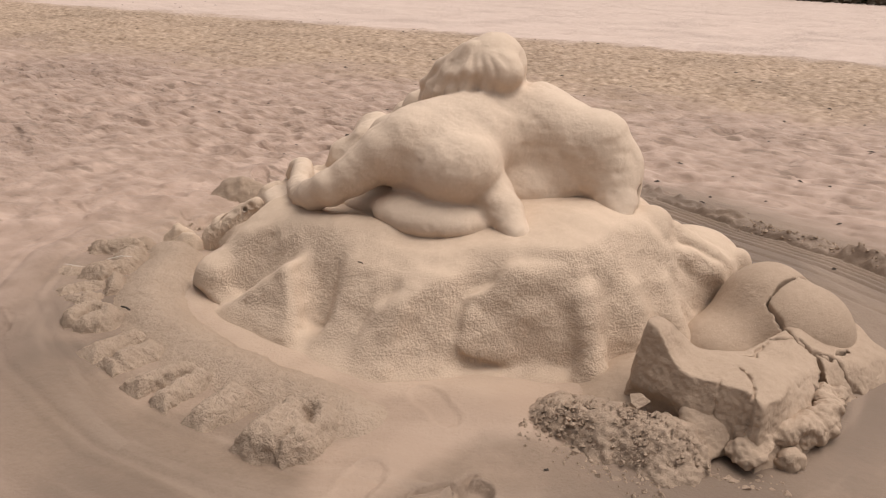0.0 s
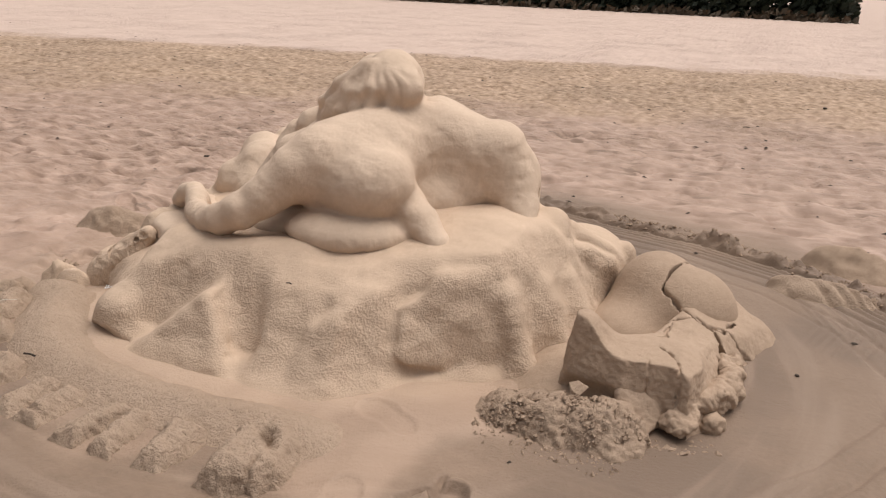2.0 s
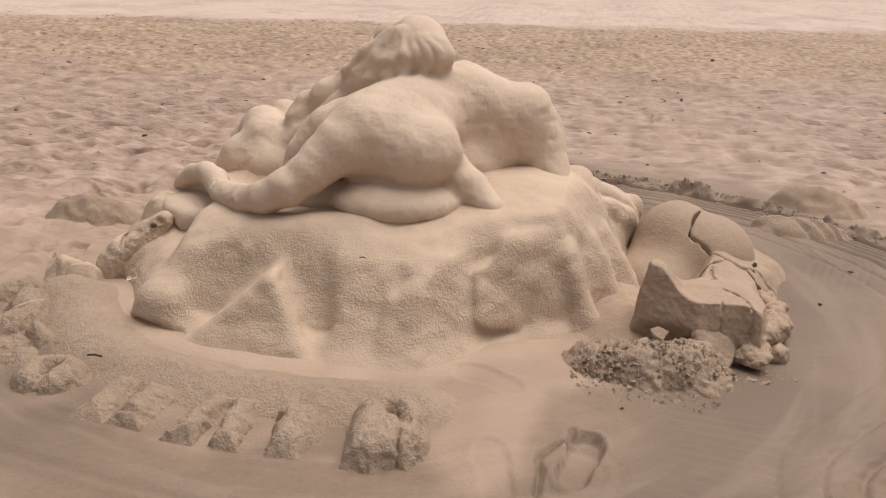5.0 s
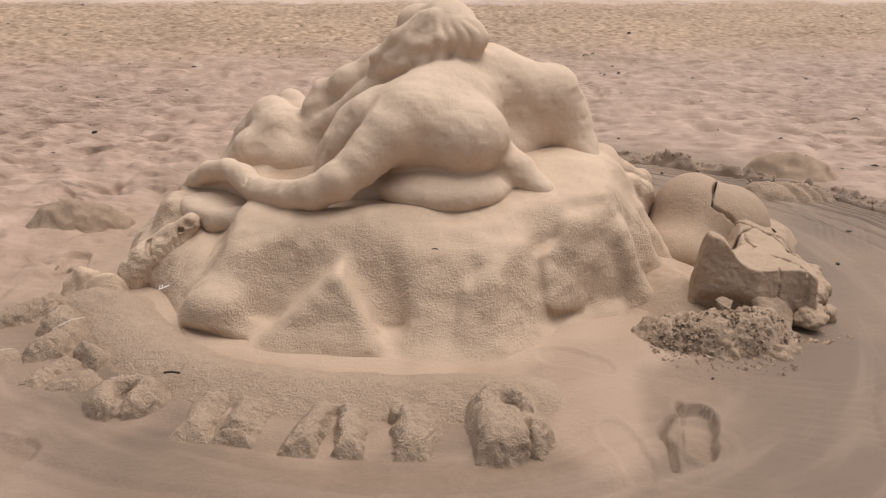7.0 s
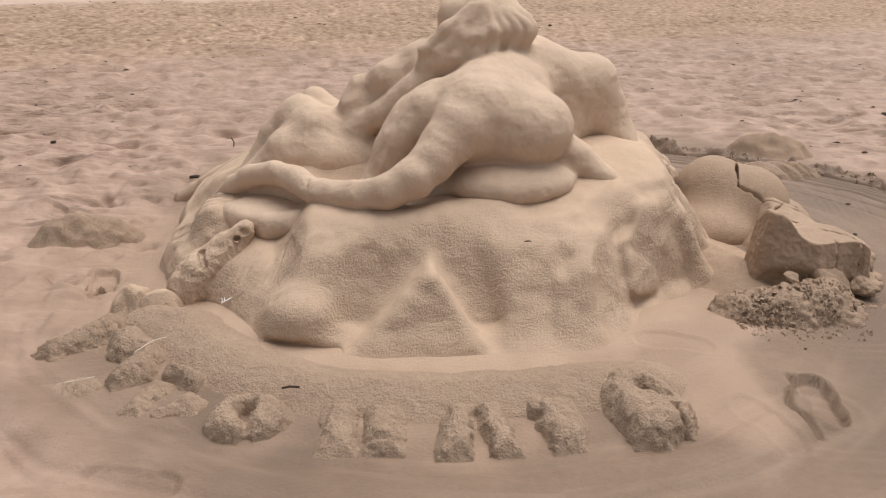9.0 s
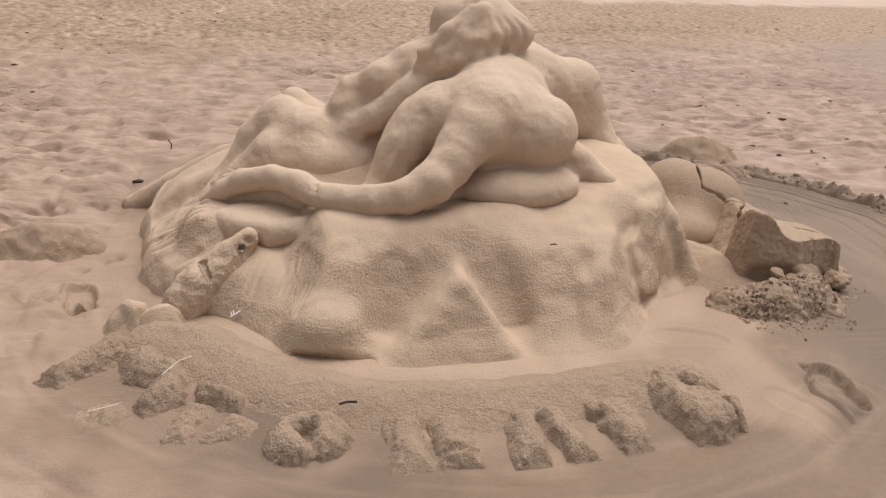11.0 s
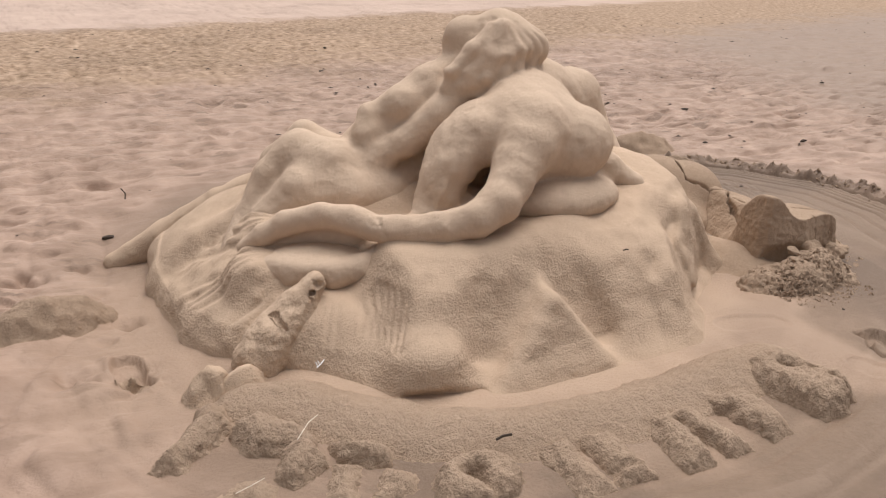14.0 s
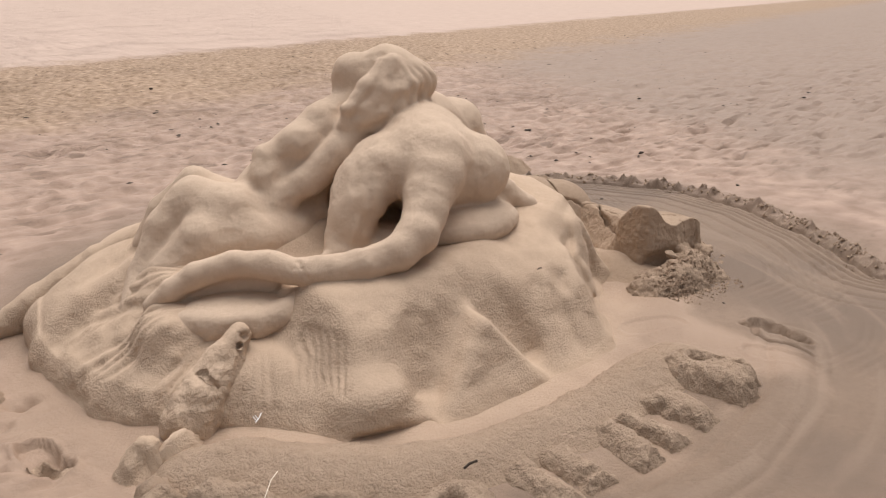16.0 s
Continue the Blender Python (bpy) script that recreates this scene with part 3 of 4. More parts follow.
# head with a cap of hair and long locks
figure.blob((-0.13, 3.81, 1.035), (0.155, 0.15, 0.15), (0, 0, 0), 0.03)
figure.blob((-0.20, 3.90, 1.00), (0.10, 0.10, 0.13), (0, 0, 0), 0.04)
figure.limb([(-0.12, 3.84, 0.92, 0.12), (-0.06, 3.85, 0.80, 0.14)], 0.05)
figure.limb([(-0.12, 3.76, 1.03, 0.115), (-0.26, 3.71, 0.95, 0.095), (-0.36, 3.70, 0.885, 0.07), (-0.42, 3.71, 0.85, 0.045)], 0.03)
figure.blob((-0.06, 3.72, 1.02), (0.13, 0.10, 0.10), (0, 0, 0), 0.04)
figure.blob((-0.26, 3.89, 1.04), (0.10, 0.10, 0.11), (0, 0, 0), 0.04)
# locks of hair sweeping from the crown over the shoulder
for lock in (((-0.22, 3.71, 1.10), (-0.34, 3.69, 1.02), (-0.43, 3.70, 0.93), (-0.455, 3.71, 0.865)), ((-0.20, 3.70, 1.10), (-0.28, 3.66, 1.01), (-0.37, 3.66, 0.92), (-0.41, 3.69, 0.84)), ((-0.19, 3.70, 1.10), (-0.235, 3.64, 1.0), (-0.30, 3.63, 0.91), (-0.345, 3.66, 0.845)), ((-0.18, 3.70, 1.10), (-0.19, 3.63, 1.0), (-0.22, 3.62, 0.925), (-0.255, 3.66, 0.865)), ((-0.17, 3.70, 1.10), (-0.145, 3.63, 1.02), (-0.15, 3.63, 0.95), (-0.155, 3.67, 0.90)), ((-0.16, 3.71, 1.10), (-0.09, 3.65, 1.03), (-0.065, 3.66, 0.97), (-0.06, 3.70, 0.935)), ((-0.12, 3.72, 1.10), (-0.035, 3.69, 1.04), (-0.005, 3.71, 0.985))):
    figure.limb([(*p, 0.042 - 0.006 * k) for k, p in enumerate(lock)], 0.014)
# reclining figure: trunk, chest, arms
figure.limb([(-0.25, 3.85, 0.94, 0.09), (-0.42, 3.88, 0.82, 0.13), (-0.60, 3.95, 0.64, 0.15), (-0.78, 3.96, 0.46, 0.16)], 0.05)
figure.limb([(-0.45, 3.86, 0.60, 0.09), (-0.58, 3.90, 0.48, 0.09), (-0.70, 3.90, 0.42, 0.09)], 0.06)
figure.blob((-0.59, 3.86, 0.785), (0.085, 0.09, 0.075), (0, 0, 0), 0.06)
figure.limb([(-0.37, 3.74, 0.83, 0.085), (-0.48, 3.73, 0.74, 0.076), (-0.62, 3.77, 0.63, 0.070), (-0.75, 3.83, 0.535, 0.066)], 0.012)
figure.limb([(-0.75, 3.835, 0.55, 0.068), (-0.755, 3.88, 0.66, 0.06), (-0.725, 3.92, 0.735, 0.048), (-0.65, 3.93, 0.755, 0.04)], 0.045)
figure.limb([(-0.67, 3.65, 0.50, 0.09), (-0.60, 3.76, 0.465, 0.09), (-0.50, 3.76, 0.49, 0.075)], 0.02, True)
for n in range(5):
    figure.limb([(-0.52 - 0.042 * n, 3.80 + 0.004 * n, 0.56 - 0.012 * n, 0.020), (-0.54 - 0.042 * n, 3.755 + 0.006 * n, 0.49 - 0.008 * n, 0.022), (-0.555 - 0.042 * n, 3.735 + 0.008 * n, 0.41, 0.018)], 0.02)
# legs, drawn up
figure.limb([(-0.70, 3.80, 0.40, 0.12), (-0.88, 3.80, 0.41, 0.14), (-1.05, 3.86, 0.42, 0.13), (-1.19, 3.92, 0.30, 0.10)], 0.06)
figure.blob((-0.86, 3.90, 0.40), (0.20, 0.15, 0.14), (0, 0, 0), 0.06)
figure.limb([(-1.10, 3.98, 0.36, 0.10), (-1.22, 4.0, 0.26, 0.08), (-1.34, 3.97, 0.16, 0.06)], 0.04)
figure.limb([(-0.84, 3.86, 0.43, 0.125), (-0.92, 3.90, 0.50, 0.15), (-1.01, 4.02, 0.55, 0.115)], 0.04)
figure.limb([(-1.02, 4.03, 0.56, 0.11), (-1.12, 4.06, 0.45, 0.10), (-1.24, 4.05, 0.30, 0.075), (-1.36, 3.95, 0.20, 0.05)], 0.03)
figure.limb([(-0.84, 4.08, 0.50, 0.13), (-0.94, 4.16, 0.61, 0.075), (-1.05, 4.24, 0.48, 0.08), (-1.12, 4.30, 0.33, 0.08)], 0.02)

# ---- the rock-like sand pedestal ----
OUTLINE = [(-1.08, 2.85), (-0.90, 2.80), (-0.72, 2.785), (-0.5, 2.77), (-0.24, 2.765), (0.08, 2.77), (0.27, 2.84), (0.39, 2.96), (0.53, 3.10), (0.70, 3.22), (0.85, 3.44), (0.95, 3.72), (1.02, 4.2), (0.95, 4.62), (0.5, 4.85), (-0.3, 4.95), (-0.9, 5.0), (-1.3, 4.92), (-1.52, 4.66), (-1.66, 4.28), (-1.65, 3.64), (-1.56, 3.42), (-1.42, 3.26), (-1.24, 3.05), (-1.14, 2.92)]


def pedestal_height(x, y):
    d = polygon_inside(x, y, OUTLINE)
    top = 0.495 + 0.055 * np.minimum(x - 0.42, 0.2) + 0.23 * np.minimum(y - 3.45, 0.12)
    left, back = step01(-x, 0.95, 1.45), step01(y, 3.75, 4.4)
    behind_tail = step01(y - 3.46 + 0.75 * (np.maximum(x, -1.3) + 1.07), 0.02, 0.12)
    top = top - 0.10 * step01(x, 0.42, 0.85) - 0.17 * step01(-x, 0.92, 1.1) * (1 - 0.65 * behind_tail) - 0.06 * back
    top = top - 0.11 * np.exp(-(((x + 0.72) / 0.28) ** 4) - ((y - 3.50) / 0.17) ** 4)
    slope = 1.75 + 1.5 * step01(x, 0.2, 0.5) - 1.3 * step01(y, 3.25, 3.7) * step01(x, 0.3, 0.5)
    slope = slope * (1 - left) + 0.72 * left
    slope = slope * (1 - back) + 0.62 * back
    h = smin(top, np.where(d < 0, 4 * d, d) * slope - 0.02 + 0.075 * left * (1 - back) * step01(d, -0.03, 0.05), 0.09)
    # apron of fallen sand along the front
    h = -smin(-h, -(0.035 + (0.42 + 1.6 * left) * np.minimum(d, 0.02) - 0.05 * left - 0.03 * step01(x, 0.1, 0.4)), 0.03)
    # fan of grooves on the low left side
    ang = np.arctan2(y - 3.5, x + 1.05)
    groove = np.sin(ang * 21 + 2.0 * np.sin(ang * 9) + 9 * np.hypot(x + 1.05, y - 3.5)) ** 4
    h -= 0.014 * left * (1 - back) * groove * step01(np.hypot(x + 1.05, y - 3.5), 0.22, 0.4) * step01(d, 0.0, 0.08)
    return h


clay = Clay((-1.95, 2.5, -0.16), (1.15, 5.3, 0.66), 0.009)
clay.hill(pedestal_height)
# nose at the front left and the facets of the front face
clay.wedge([(-0.93, 2.95, 0.30), (-0.76, 2.95, 0.31), (-1.075, 2.77, -0.03), (-0.92, 2.725, -0.03), (-0.82, 2.77, -0.03), (-0.88, 3.2, 0.2), (-1.15, 3.0, -0.03)], 0.06, 0.06)
clay.blob((-0.985, 2.86, 0.075), (0.115, 0.085, 0.08), (0, -10, -25), 0.10)
clay.limb([(-1.08, 2.79, -0.01, 0.025), (-0.96, 2.735, -0.01, 0.03), (-0.84, 2.72, -0.01, 0.02)], 0.03, True)
clay.wedge([(-0.476, 2.825, 0.285), (-0.82, 2.68, -0.03), (-0.26, 2.645, -0.03), (-0.48, 3.1, 0.25), (-0.5, 3.1, -0.05)], 0.04, 0.05)
clay.blob((-0.50, 2.73, 0.0), (0.22, 0.06, 0.05), (0, 0, 0), 0.06)
clay.wedge([(-0.24, 2.92, 0.34), (-0.02, 2.86, 0.28), (0.02, 2.90, 0.32), (-0.20, 2.655, -0.03), (-0.08, 2.625, -0.03), (0.10, 2.66, -0.03), (0.1, 3.2, 0.28), (-0.2, 3.2, 0.28)], 0.07, 0.09)
clay.wedge([(0.0, 2.83, 0.22), (0.12, 2.86, 0.26), (-0.02, 2.63, -0.03), (0.14, 2.67, -0.03), (0.1, 3.1, 0.2)], 0.04, 0.04)
clay.wedge([(0.08, 2.92, 0.33), (0.25, 2.98, 0.34), (0.15, 2.685, -0.03), (0.27, 2.765, -0.03), (0.34, 2.86, -0.03), (0.2, 3.3, 0.3)], 0.06, 0.08)
clay.wedge([(0.27, 3.01, 0.31), (0.45, 3.14, 0.31), (0.33, 2.865, 0.03), (0.50, 3.015, 0.03), (0.4, 3.25, 0.2), (0.35, 2.915, 0.17)], 0.05, 0.03)
clay.limb([(0.255, 2.90, 0.26, 0.012), (0.285, 2.835, 0.15, 0.016), (0.31, 2.80, 0.03, 0.02)], 0.02, True)
clay.wedge([(0.36, 3.06, 0.41), (0.52, 3.16, 0.42), (0.44, 2.99, 0.0), (0.58, 3.07, -0.03), (0.5, 3.5, 0.3)], 0.07, 0.07)
clay.wedge([(0.52, 3.18, 0.39), (0.62, 3.29, 0.39), (0.60, 3.09, -0.03), (0.72, 3.16, -0.03), (0.5, 3.5, 0.3)], 0.09, 0.07)
clay.wedge([(0.64, 3.32, 0.37), (0.70, 3.50, 0.36), (0.76, 3.22, -0.03), (0.87, 3.40, -0.03), (0.5, 3.6, 0.3)], 0.10, 0.08)
clay.wedge([(0.70, 3.56, 0.36), (0.76, 3.85, 0.34), (0.92, 3.52, -0.03), (0.99, 3.86, -0.03), (0.5, 3.7, 0.3)], 0.10, 0.08)
clay.limb([(0.66, 3.30, 0.25, 0.04), (0.78, 3.22, 0.0, 0.05)], 0.08)
clay.limb([(0.74, 3.52, 0.24, 0.04), (0.88, 3.46, 0.0, 0.05)], 0.08)
clay.limb([(0.80, 3.72, 0.22, 0.04), (0.94, 3.68, 0.0, 0.05)], 0.07)
clay.limb([(0.73, 3.39, 0.30, 0.02), (0.86, 3.30, 0.04, 0.025)], 0.03, True)
clay.limb([(0.22, 2.70, -0.005, 0.014), (0.36, 2.81, -0.005, 0.022), (0.47, 2.93, 0.0, 0.025), (0.57, 3.02, 0.0, 0.025), (0.70, 3.12, 0.0, 0.02)], 0.015, True)
clay.limb([(-0.30, 2.72, 0.07, 0.02), (-0.27, 2.66, 0.05, 0.012)], 0.015, True)
# folds at the back right
clay.blob((0.64, 3.95, 0.38), (0.11, 0.12, 0.12), (0, 25, 30), 0.03)
clay.limb([(0.68, 3.86, 0.35, 0.05), (0.82, 3.98, 0.28, 0.055), (0.91, 4.07, 0.22, 0.045), (0.95, 4.11, 0.15, 0.03)], 0.03)
clay.limb([(0.72, 4.02, 0.36, 0.07), (0.86, 4.12, 0.27, 0.055), (0.94, 4.22, 0.18, 0.04)], 0.02)
clay.blob((0.72, 4.25, 0.15), (0.26, 0.40, 0.17), (0, 0, 0), 0.06)
clay.blob((0.95, 4.36, 0.17), (0.065, 0.07, 0.09), (0, 0, 0), 0.03)
# sand drawn up under the tail
clay.limb([(-0.20, 3.14, 0.355, 0.05), (-0.40, 3.10, 0.345, 0.06), (-0.56, 3.08, 0.32, 0.06), (-0.72, 3.10, 0.30, 0.06), (-0.86, 3.18, 0.285, 0.06)], 0.13)
clay.limb([(-1.22, 4.15, 0.26, 0.09), (-1.42, 4.22, 0.14, 0.075), (-1.64, 4.25, -0.04, 0.05)], 0.06)
clay.limb([(-1.28, 3.30, 0.08, 0.09), (-1.45, 3.27, -0.01, 0.07)], 0.08)
clay.limb([(-1.05, 4.30, 0.27, 0.12), (-1.30, 4.42, 0.13, 0.12), (-1.54, 4.52, -0.01, 0.10)], 0.10)
clay.blob((-1.22, 4.40, 0.02), (0.40, 0.24, 0.22), (0, 0, 10), 0.12)
clay.blob((-1.0, 4.55, 0.10), (0.36, 0.32, 0.25), (0, 0, 0), 0.12)
clay.blob((-1.33, 3.60, 0.19), (0.13, 0.11, 0.10), (0, 20, 0), 0.10)
clay.blob((-1.12, 3.50, 0.20), (0.17, 0.11, 0.10), (0, 0, -32), 0.03)
clay.settle(figure, 0.022, 0.40, 0.05)
pv, pf = clay.skin()
pn = normals_of(pv, pf)
steep = (1 - step01(pn[:, 2], 0.4, 0.9)) * step01(pv[:, 0], -0.95, -0.6)
pv = pv + pn * (steep * (0.011 * vnoise(pv * (1, 1, 0.5), 7.2, 3.3) + 0.007 * vnoise(pv, 15, 6.6)))[:, None]
# combed strokes on the left front facet, and rake marks on the fan
across = 0.77 * (pv[:, 0] + 1.06) - 0.63 * (pv[:, 1] - 3.04)
comb = np.exp(-((across / 0.10) ** 8) - ((pv[:, 2] - 0.20) / 0.075) ** 8) * (pv[:, 1] < 3.2)
strokes = np.sin((across + 0.10 * pv[:, 2] + 0.02 * vnoise(pv, 11, 4.8)) * 210) * (0.7 + 0.6 * vnoise(pv, 18, 7.2))
fan = step01(-pv[:, 0], 1.18, 1.35) * (1 - step01(pv[:, 1], 3.9, 4.2))
rake = np.sin(np.arctan2(pv[:, 1] - 3.45, pv[:, 0] + 1.0) * 38 + 7.0 * vnoise(pv, 5, 8.4)) * vnoise(pv, 7, 3.6)
pv = pv - pn * (comb * (0.006 + 0.004 * strokes) + fan * (0.006 * rake + 0.008 * vnoise(pv, 16, 1.4)))[:, None]
pv = roughen(pv, pf, 0.006, 0.0006, 0.0036)
pedestal = tagged(new("sand_pedestal", mesh_from("sand_pedestal", pv, pf, ROUGH)), "rock-shaped pedestal of packed sand with folded, combed sides", "sand sculpture")
# long limb running down to the beach
clay = Clay((-1.95, 4.2, -0.2), (-0.8, 5.25, 0.52), 0.009)
clay.limb([(-0.92, 4.34, 0.36, 0.11), (-1.26, 4.55, 0.215, 0.09), (-1.52, 4.66, 0.05, 0.085), (-1.76, 4.74, -0.08, 0.065)], 0.06)
clay.limb([(-1.02, 4.62, 0.20, 0.10), (-1.28, 4.82, 0.03, 0.10), (-1.5, 4.92, -0.10, 0.07)], 0.06)
v, f = clay.skin()
part("limb", mesh_from("limb", roughen(v, f, 0.01, 0.001, 0.003), f, ROUGH), pedestal, "long smooth ridge of sand running down to the beach")
# round dish inside the loop of the tail
clay = Clay((-1.45, 3.25, 0.1), (-0.82, 3.8, 0.45), 0.0075)
clay.blob((-1.11, 3.50, 0.275), (0.22, 0.16, 0.045), (0, 0, -32), 0.015)
clay.limb([(-0.92, 3.34, 0.315, 0.04), (-1.02, 3.335, 0.265, 0.05), (-1.12, 3.365, 0.24, 0.054), (-1.25, 3.46, 0.235, 0.052), (-1.33, 3.57, 0.24, 0.045)], 0.03)
v, f = clay.skin()
part("dish", mesh_from("dish", roughen(v, f, 0.006, 0.001, 0.003), f, SMOOTH), pedestal, "shallow smooth dish of sand with a thick lip")
# leg-like bar with a crack
clay = Clay((-1.64, 3.13, -0.1), (-1.09, 3.43, 0.36), 0.006)
clay.limb([(-1.214, 3.309, 0.245, 0.04), (-1.30, 3.296, 0.17, 0.075), (-1.39, 3.27, 0.09, 0.085), (-1.46, 3.25, 0.01, 0.09)], 0.03)
clay.blob((-1.215, 3.275, 0.262), (0.022, 0.018, 0.016), (0, 0, 0), 0.008, True)
clay.blob((-1.245, 3.27, 0.235), (0.013, 0.013, 0.012), (0, 0, 0), 0.006, True)
clay.slit([(-1.405, 3.275), (-1.385, 3.25), (-1.392, 3.235), (-1.365, 3.205)], 0.0045, 0.018)
v, f = clay.skin()
part("bar", mesh_from("bar", roughen(v, f, 0.022, 0.003, 0.006), f, ROUGH), pedestal, "leaning bar of packed sand with a dark crack")

# ---- the skin of the figures ----
sv, sf = figure.skin()
# waves of hair, running out from the crown
ha, hb, hc = sv[:, 0] + 0.09, sv[:, 1] - 3.72, 1.175 - sv[:, 2]
reach = np.sqrt(ha**2 + hb**2 + hc**2)
angle = np.arctan2(ha, hc + 0.02)
chain = np.minimum(np.hypot(np.hypot(sv[:, 0] + 0.11, sv[:, 1] - 3.77), sv[:, 2] - 1.03) - 0.19, np.hypot(np.hypot(sv[:, 0] + 0.31, sv[:, 1] - 3.68), sv[:, 2] - 0.93) - 0.16)
mask = (1 - step01(chain, -0.02, 0.03)) * (1 - step01(sv[:, 1], 3.80, 3.90)) * step01(sv[:, 2] - 0.25 * sv[:, 0], 0.90, 0.96) * step01(reach, 0.07, 0.16) * step01(sv[:, 0], -0.24, -0.12)
wave = np.sin(angle * 17 + 2.6 * np.sin(reach * 26) + 2.2 * vnoise(sv, 9, 2.5))
sv = sv + normals_of(sv, sf) * (mask * 0.004 * (wave - 0.5 * np.abs(wave)))[:, None]
# wavy locks falling over the shoulder
side = (1 - step01(chain, -0.02, 0.03)) * (1 - step01(sv[:, 1], 3.80, 3.90)) * step01(sv[:, 2] - 0.25 * sv[:, 0], 0.90, 0.96) * (1 - step01(sv[:, 0], -0.22, -0.12))
lock = np.sin((0.8 * sv[:, 2] - 0.6 * sv[:, 0]) * 88 + 1.6 * np.sin((0.8 * sv[:, 0] + 0.6 * sv[:, 2]) * 30) + 1.2 * vnoise(sv, 8, 7.3))
sv = sv + normals_of(sv, sf) * (side * 0.003 * lock)[:, None]
# folds of cloth on the left flank
drape = np.exp(-(((sv[:, 0] + 0.54) / 0.10) ** 2) - ((sv[:, 1] - 3.47) / 0.14) ** 2 - ((sv[:, 2] - 0.58) / 0.15) ** 2)
fold = np.sin((0.8 * sv[:, 0] - 0.6 * sv[:, 1] + 0.12 * sv[:, 2]) * 95 + 2.0 * vnoise(sv, 8, 4.1))
sv = sv + normals_of(sv, sf) * (drape * 0.0045 * fold)[:, None]
# flat dabs of the modelling knife
dab = np.clip(vnoise(sv * (1, 1, 1.3), 19, 5.9) - 0.15, 0, 1) * step01(vnoise(sv, 4, 2.2), -0.2, 0.3)
sv = sv - normals_of(sv, sf) * (0.006 * dab)[:, None]
sv = roughen(sv, sf, 0.008, 0.0014, 0.002)
tagged(new("sand_statue", mesh_from("sand_statue", sv, sf, SMOOTH)), "smoothed sand statue of reclining figures with a long curling tail", "statue")

# ---- the collapsed mass beside it ----
MASS = [(0.925, 3.12), (0.95, 3.055), (1.04, 3.03), (1.17, 3.01), (1.33, 3.03), (1.43, 2.99), (1.53, 3.16), (1.54, 3.4), (1.56, 3.62), (1.64, 3.85), (1.70, 4.05), (1.56, 4.22), (1.3, 4.3), (1.15, 4.1), (1.2, 3.75), (1.13, 3.5), (0.98, 3.3)]


def mass_height(x, y):
    d = polygon_inside(x, y, MASS)
    p = np.stack([x.ravel(), y.ravel(), np.zeros(x.size)], 1)
    edge = 1 - step01(x, 1.36, 1.47)
    top = 0.235 - 0.42 * np.clip(x - 1.36, 0, 1) - 0.05 * step01(y, 3.2, 3.5) + 0.03 * step01(1.3 - x, 0.1, 0.3) * (1 - step01(y, 3.1, 3.35))
    top += 0.09 * np.exp(-np.abs((x - 0.98) / 0.105) ** 3.2 - np.abs((y - 3.13) / 0.13) ** 3)
    front = np.maximum(1 - step01(y, 3.1, 3.32), step01(1.1 - x, 0, 0.06) * (1 - step01(y, 3.25, 3.4)))
    crumble = 0.03 * vnoise(p, 16, 3.7).reshape(x.shape) * step01(x, 1.33, 1.45)
    return smin(top, d * (1.5 + 5.5 * front * edge) + 0.015 + crumble, 0.016)


clay = Clay((0.85, 2.75, -0.1), (1.9, 4.5, 0.46), 0.0065)
clay.hill(mass_height)
clay.limb([(0.98, 3.02, 0.06, 0.075), (1.1, 2.98, 0.06, 0.085), (1.2, 2.96, 0.05, 0.085), (1.33, 2.96, 0.03, 0.06)], 0.02, True)
CRACKS = [
    ([(1.35, 4.22), (1.29, 4.10), (1.265, 4.04), (1.23, 3.95), (1.205, 3.86), (1.24, 3.82), (1.31, 3.76), (1.375, 3.666)], 0.006, 0.05),
    ([(1.375, 3.666), (1.43, 3.68), (1.49, 3.70), (1.50, 3.78), (1.53, 3.87)], 0.007, 0.03),
    ([(1.375, 3.70), (1.33, 3.66), (1.27, 3.60), (1.20, 3.47), (1.12, 3.36)], 0.008, 0.03),
    ([(1.375, 3.70), (1.42, 3.68), (1.47, 3.64), (1.505, 3.56), (1.50, 3.44), (1.56, 3.36)], 0.013, 0.09),
    ([(1.43, 3.69), (1.50, 3.74), (1.56, 3.72), (1.63, 3.76)], 0.010, 0.07),
    ([(1.29, 3.60), (1.27, 3.48), (1.285, 3.42), (1.25, 3.36)], 0.004, 0.014),
    ([(1.22, 3.10), (1.26, 3.08), (1.265, 3.03), (1.25, 2.95)], 0.0035, 0.014),
    ([(1.27, 3.22), (1.32, 3.18), (1.36, 3.10), (1.38, 3.02)], 0.0035, 0.012),
]
for c in CRACKS:
    clay.slit(*c)
mv, mf = clay.skin()
mv = roughen(mv, mf, 0.010, 0.0016, 0.006)
mass = tagged(new("collapsed_sand_block", mesh_from("collapsed_sand_block", mv, mf, DAMP)), "cracked and half collapsed block of packed sand", "sand block")
clay = Clay((0.78, 3.5, -0.14), (1.62, 4.42, 0.42), 0.0065)
clay.blob((1.17, 4.06, 0.06), (0.22, 0.24, 0.265), (0, 0, 0), 0.03)
clay.blob((1.32, 3.98, 0.08), (0.22, 0.24, 0.21), (0, 0, 0), 0.04)
clay.blob((1.10, 3.84, 0.0), (0.22, 0.22, 0.13), (0, 0, 0), 0.10)
for c in CRACKS[:2]:
    clay.slit(*c)
dv, df = clay.skin()
dv = roughen(dv, df, 0.003, 0.0006, 0.001)
part("dome", mesh_from("dome", dv, df, DAMP), mass, "smooth rounded dome of sand split by a crack")
clay = Clay((1.08, 2.8, -0.08), (1.6, 3.3, 0.22), 0.006)
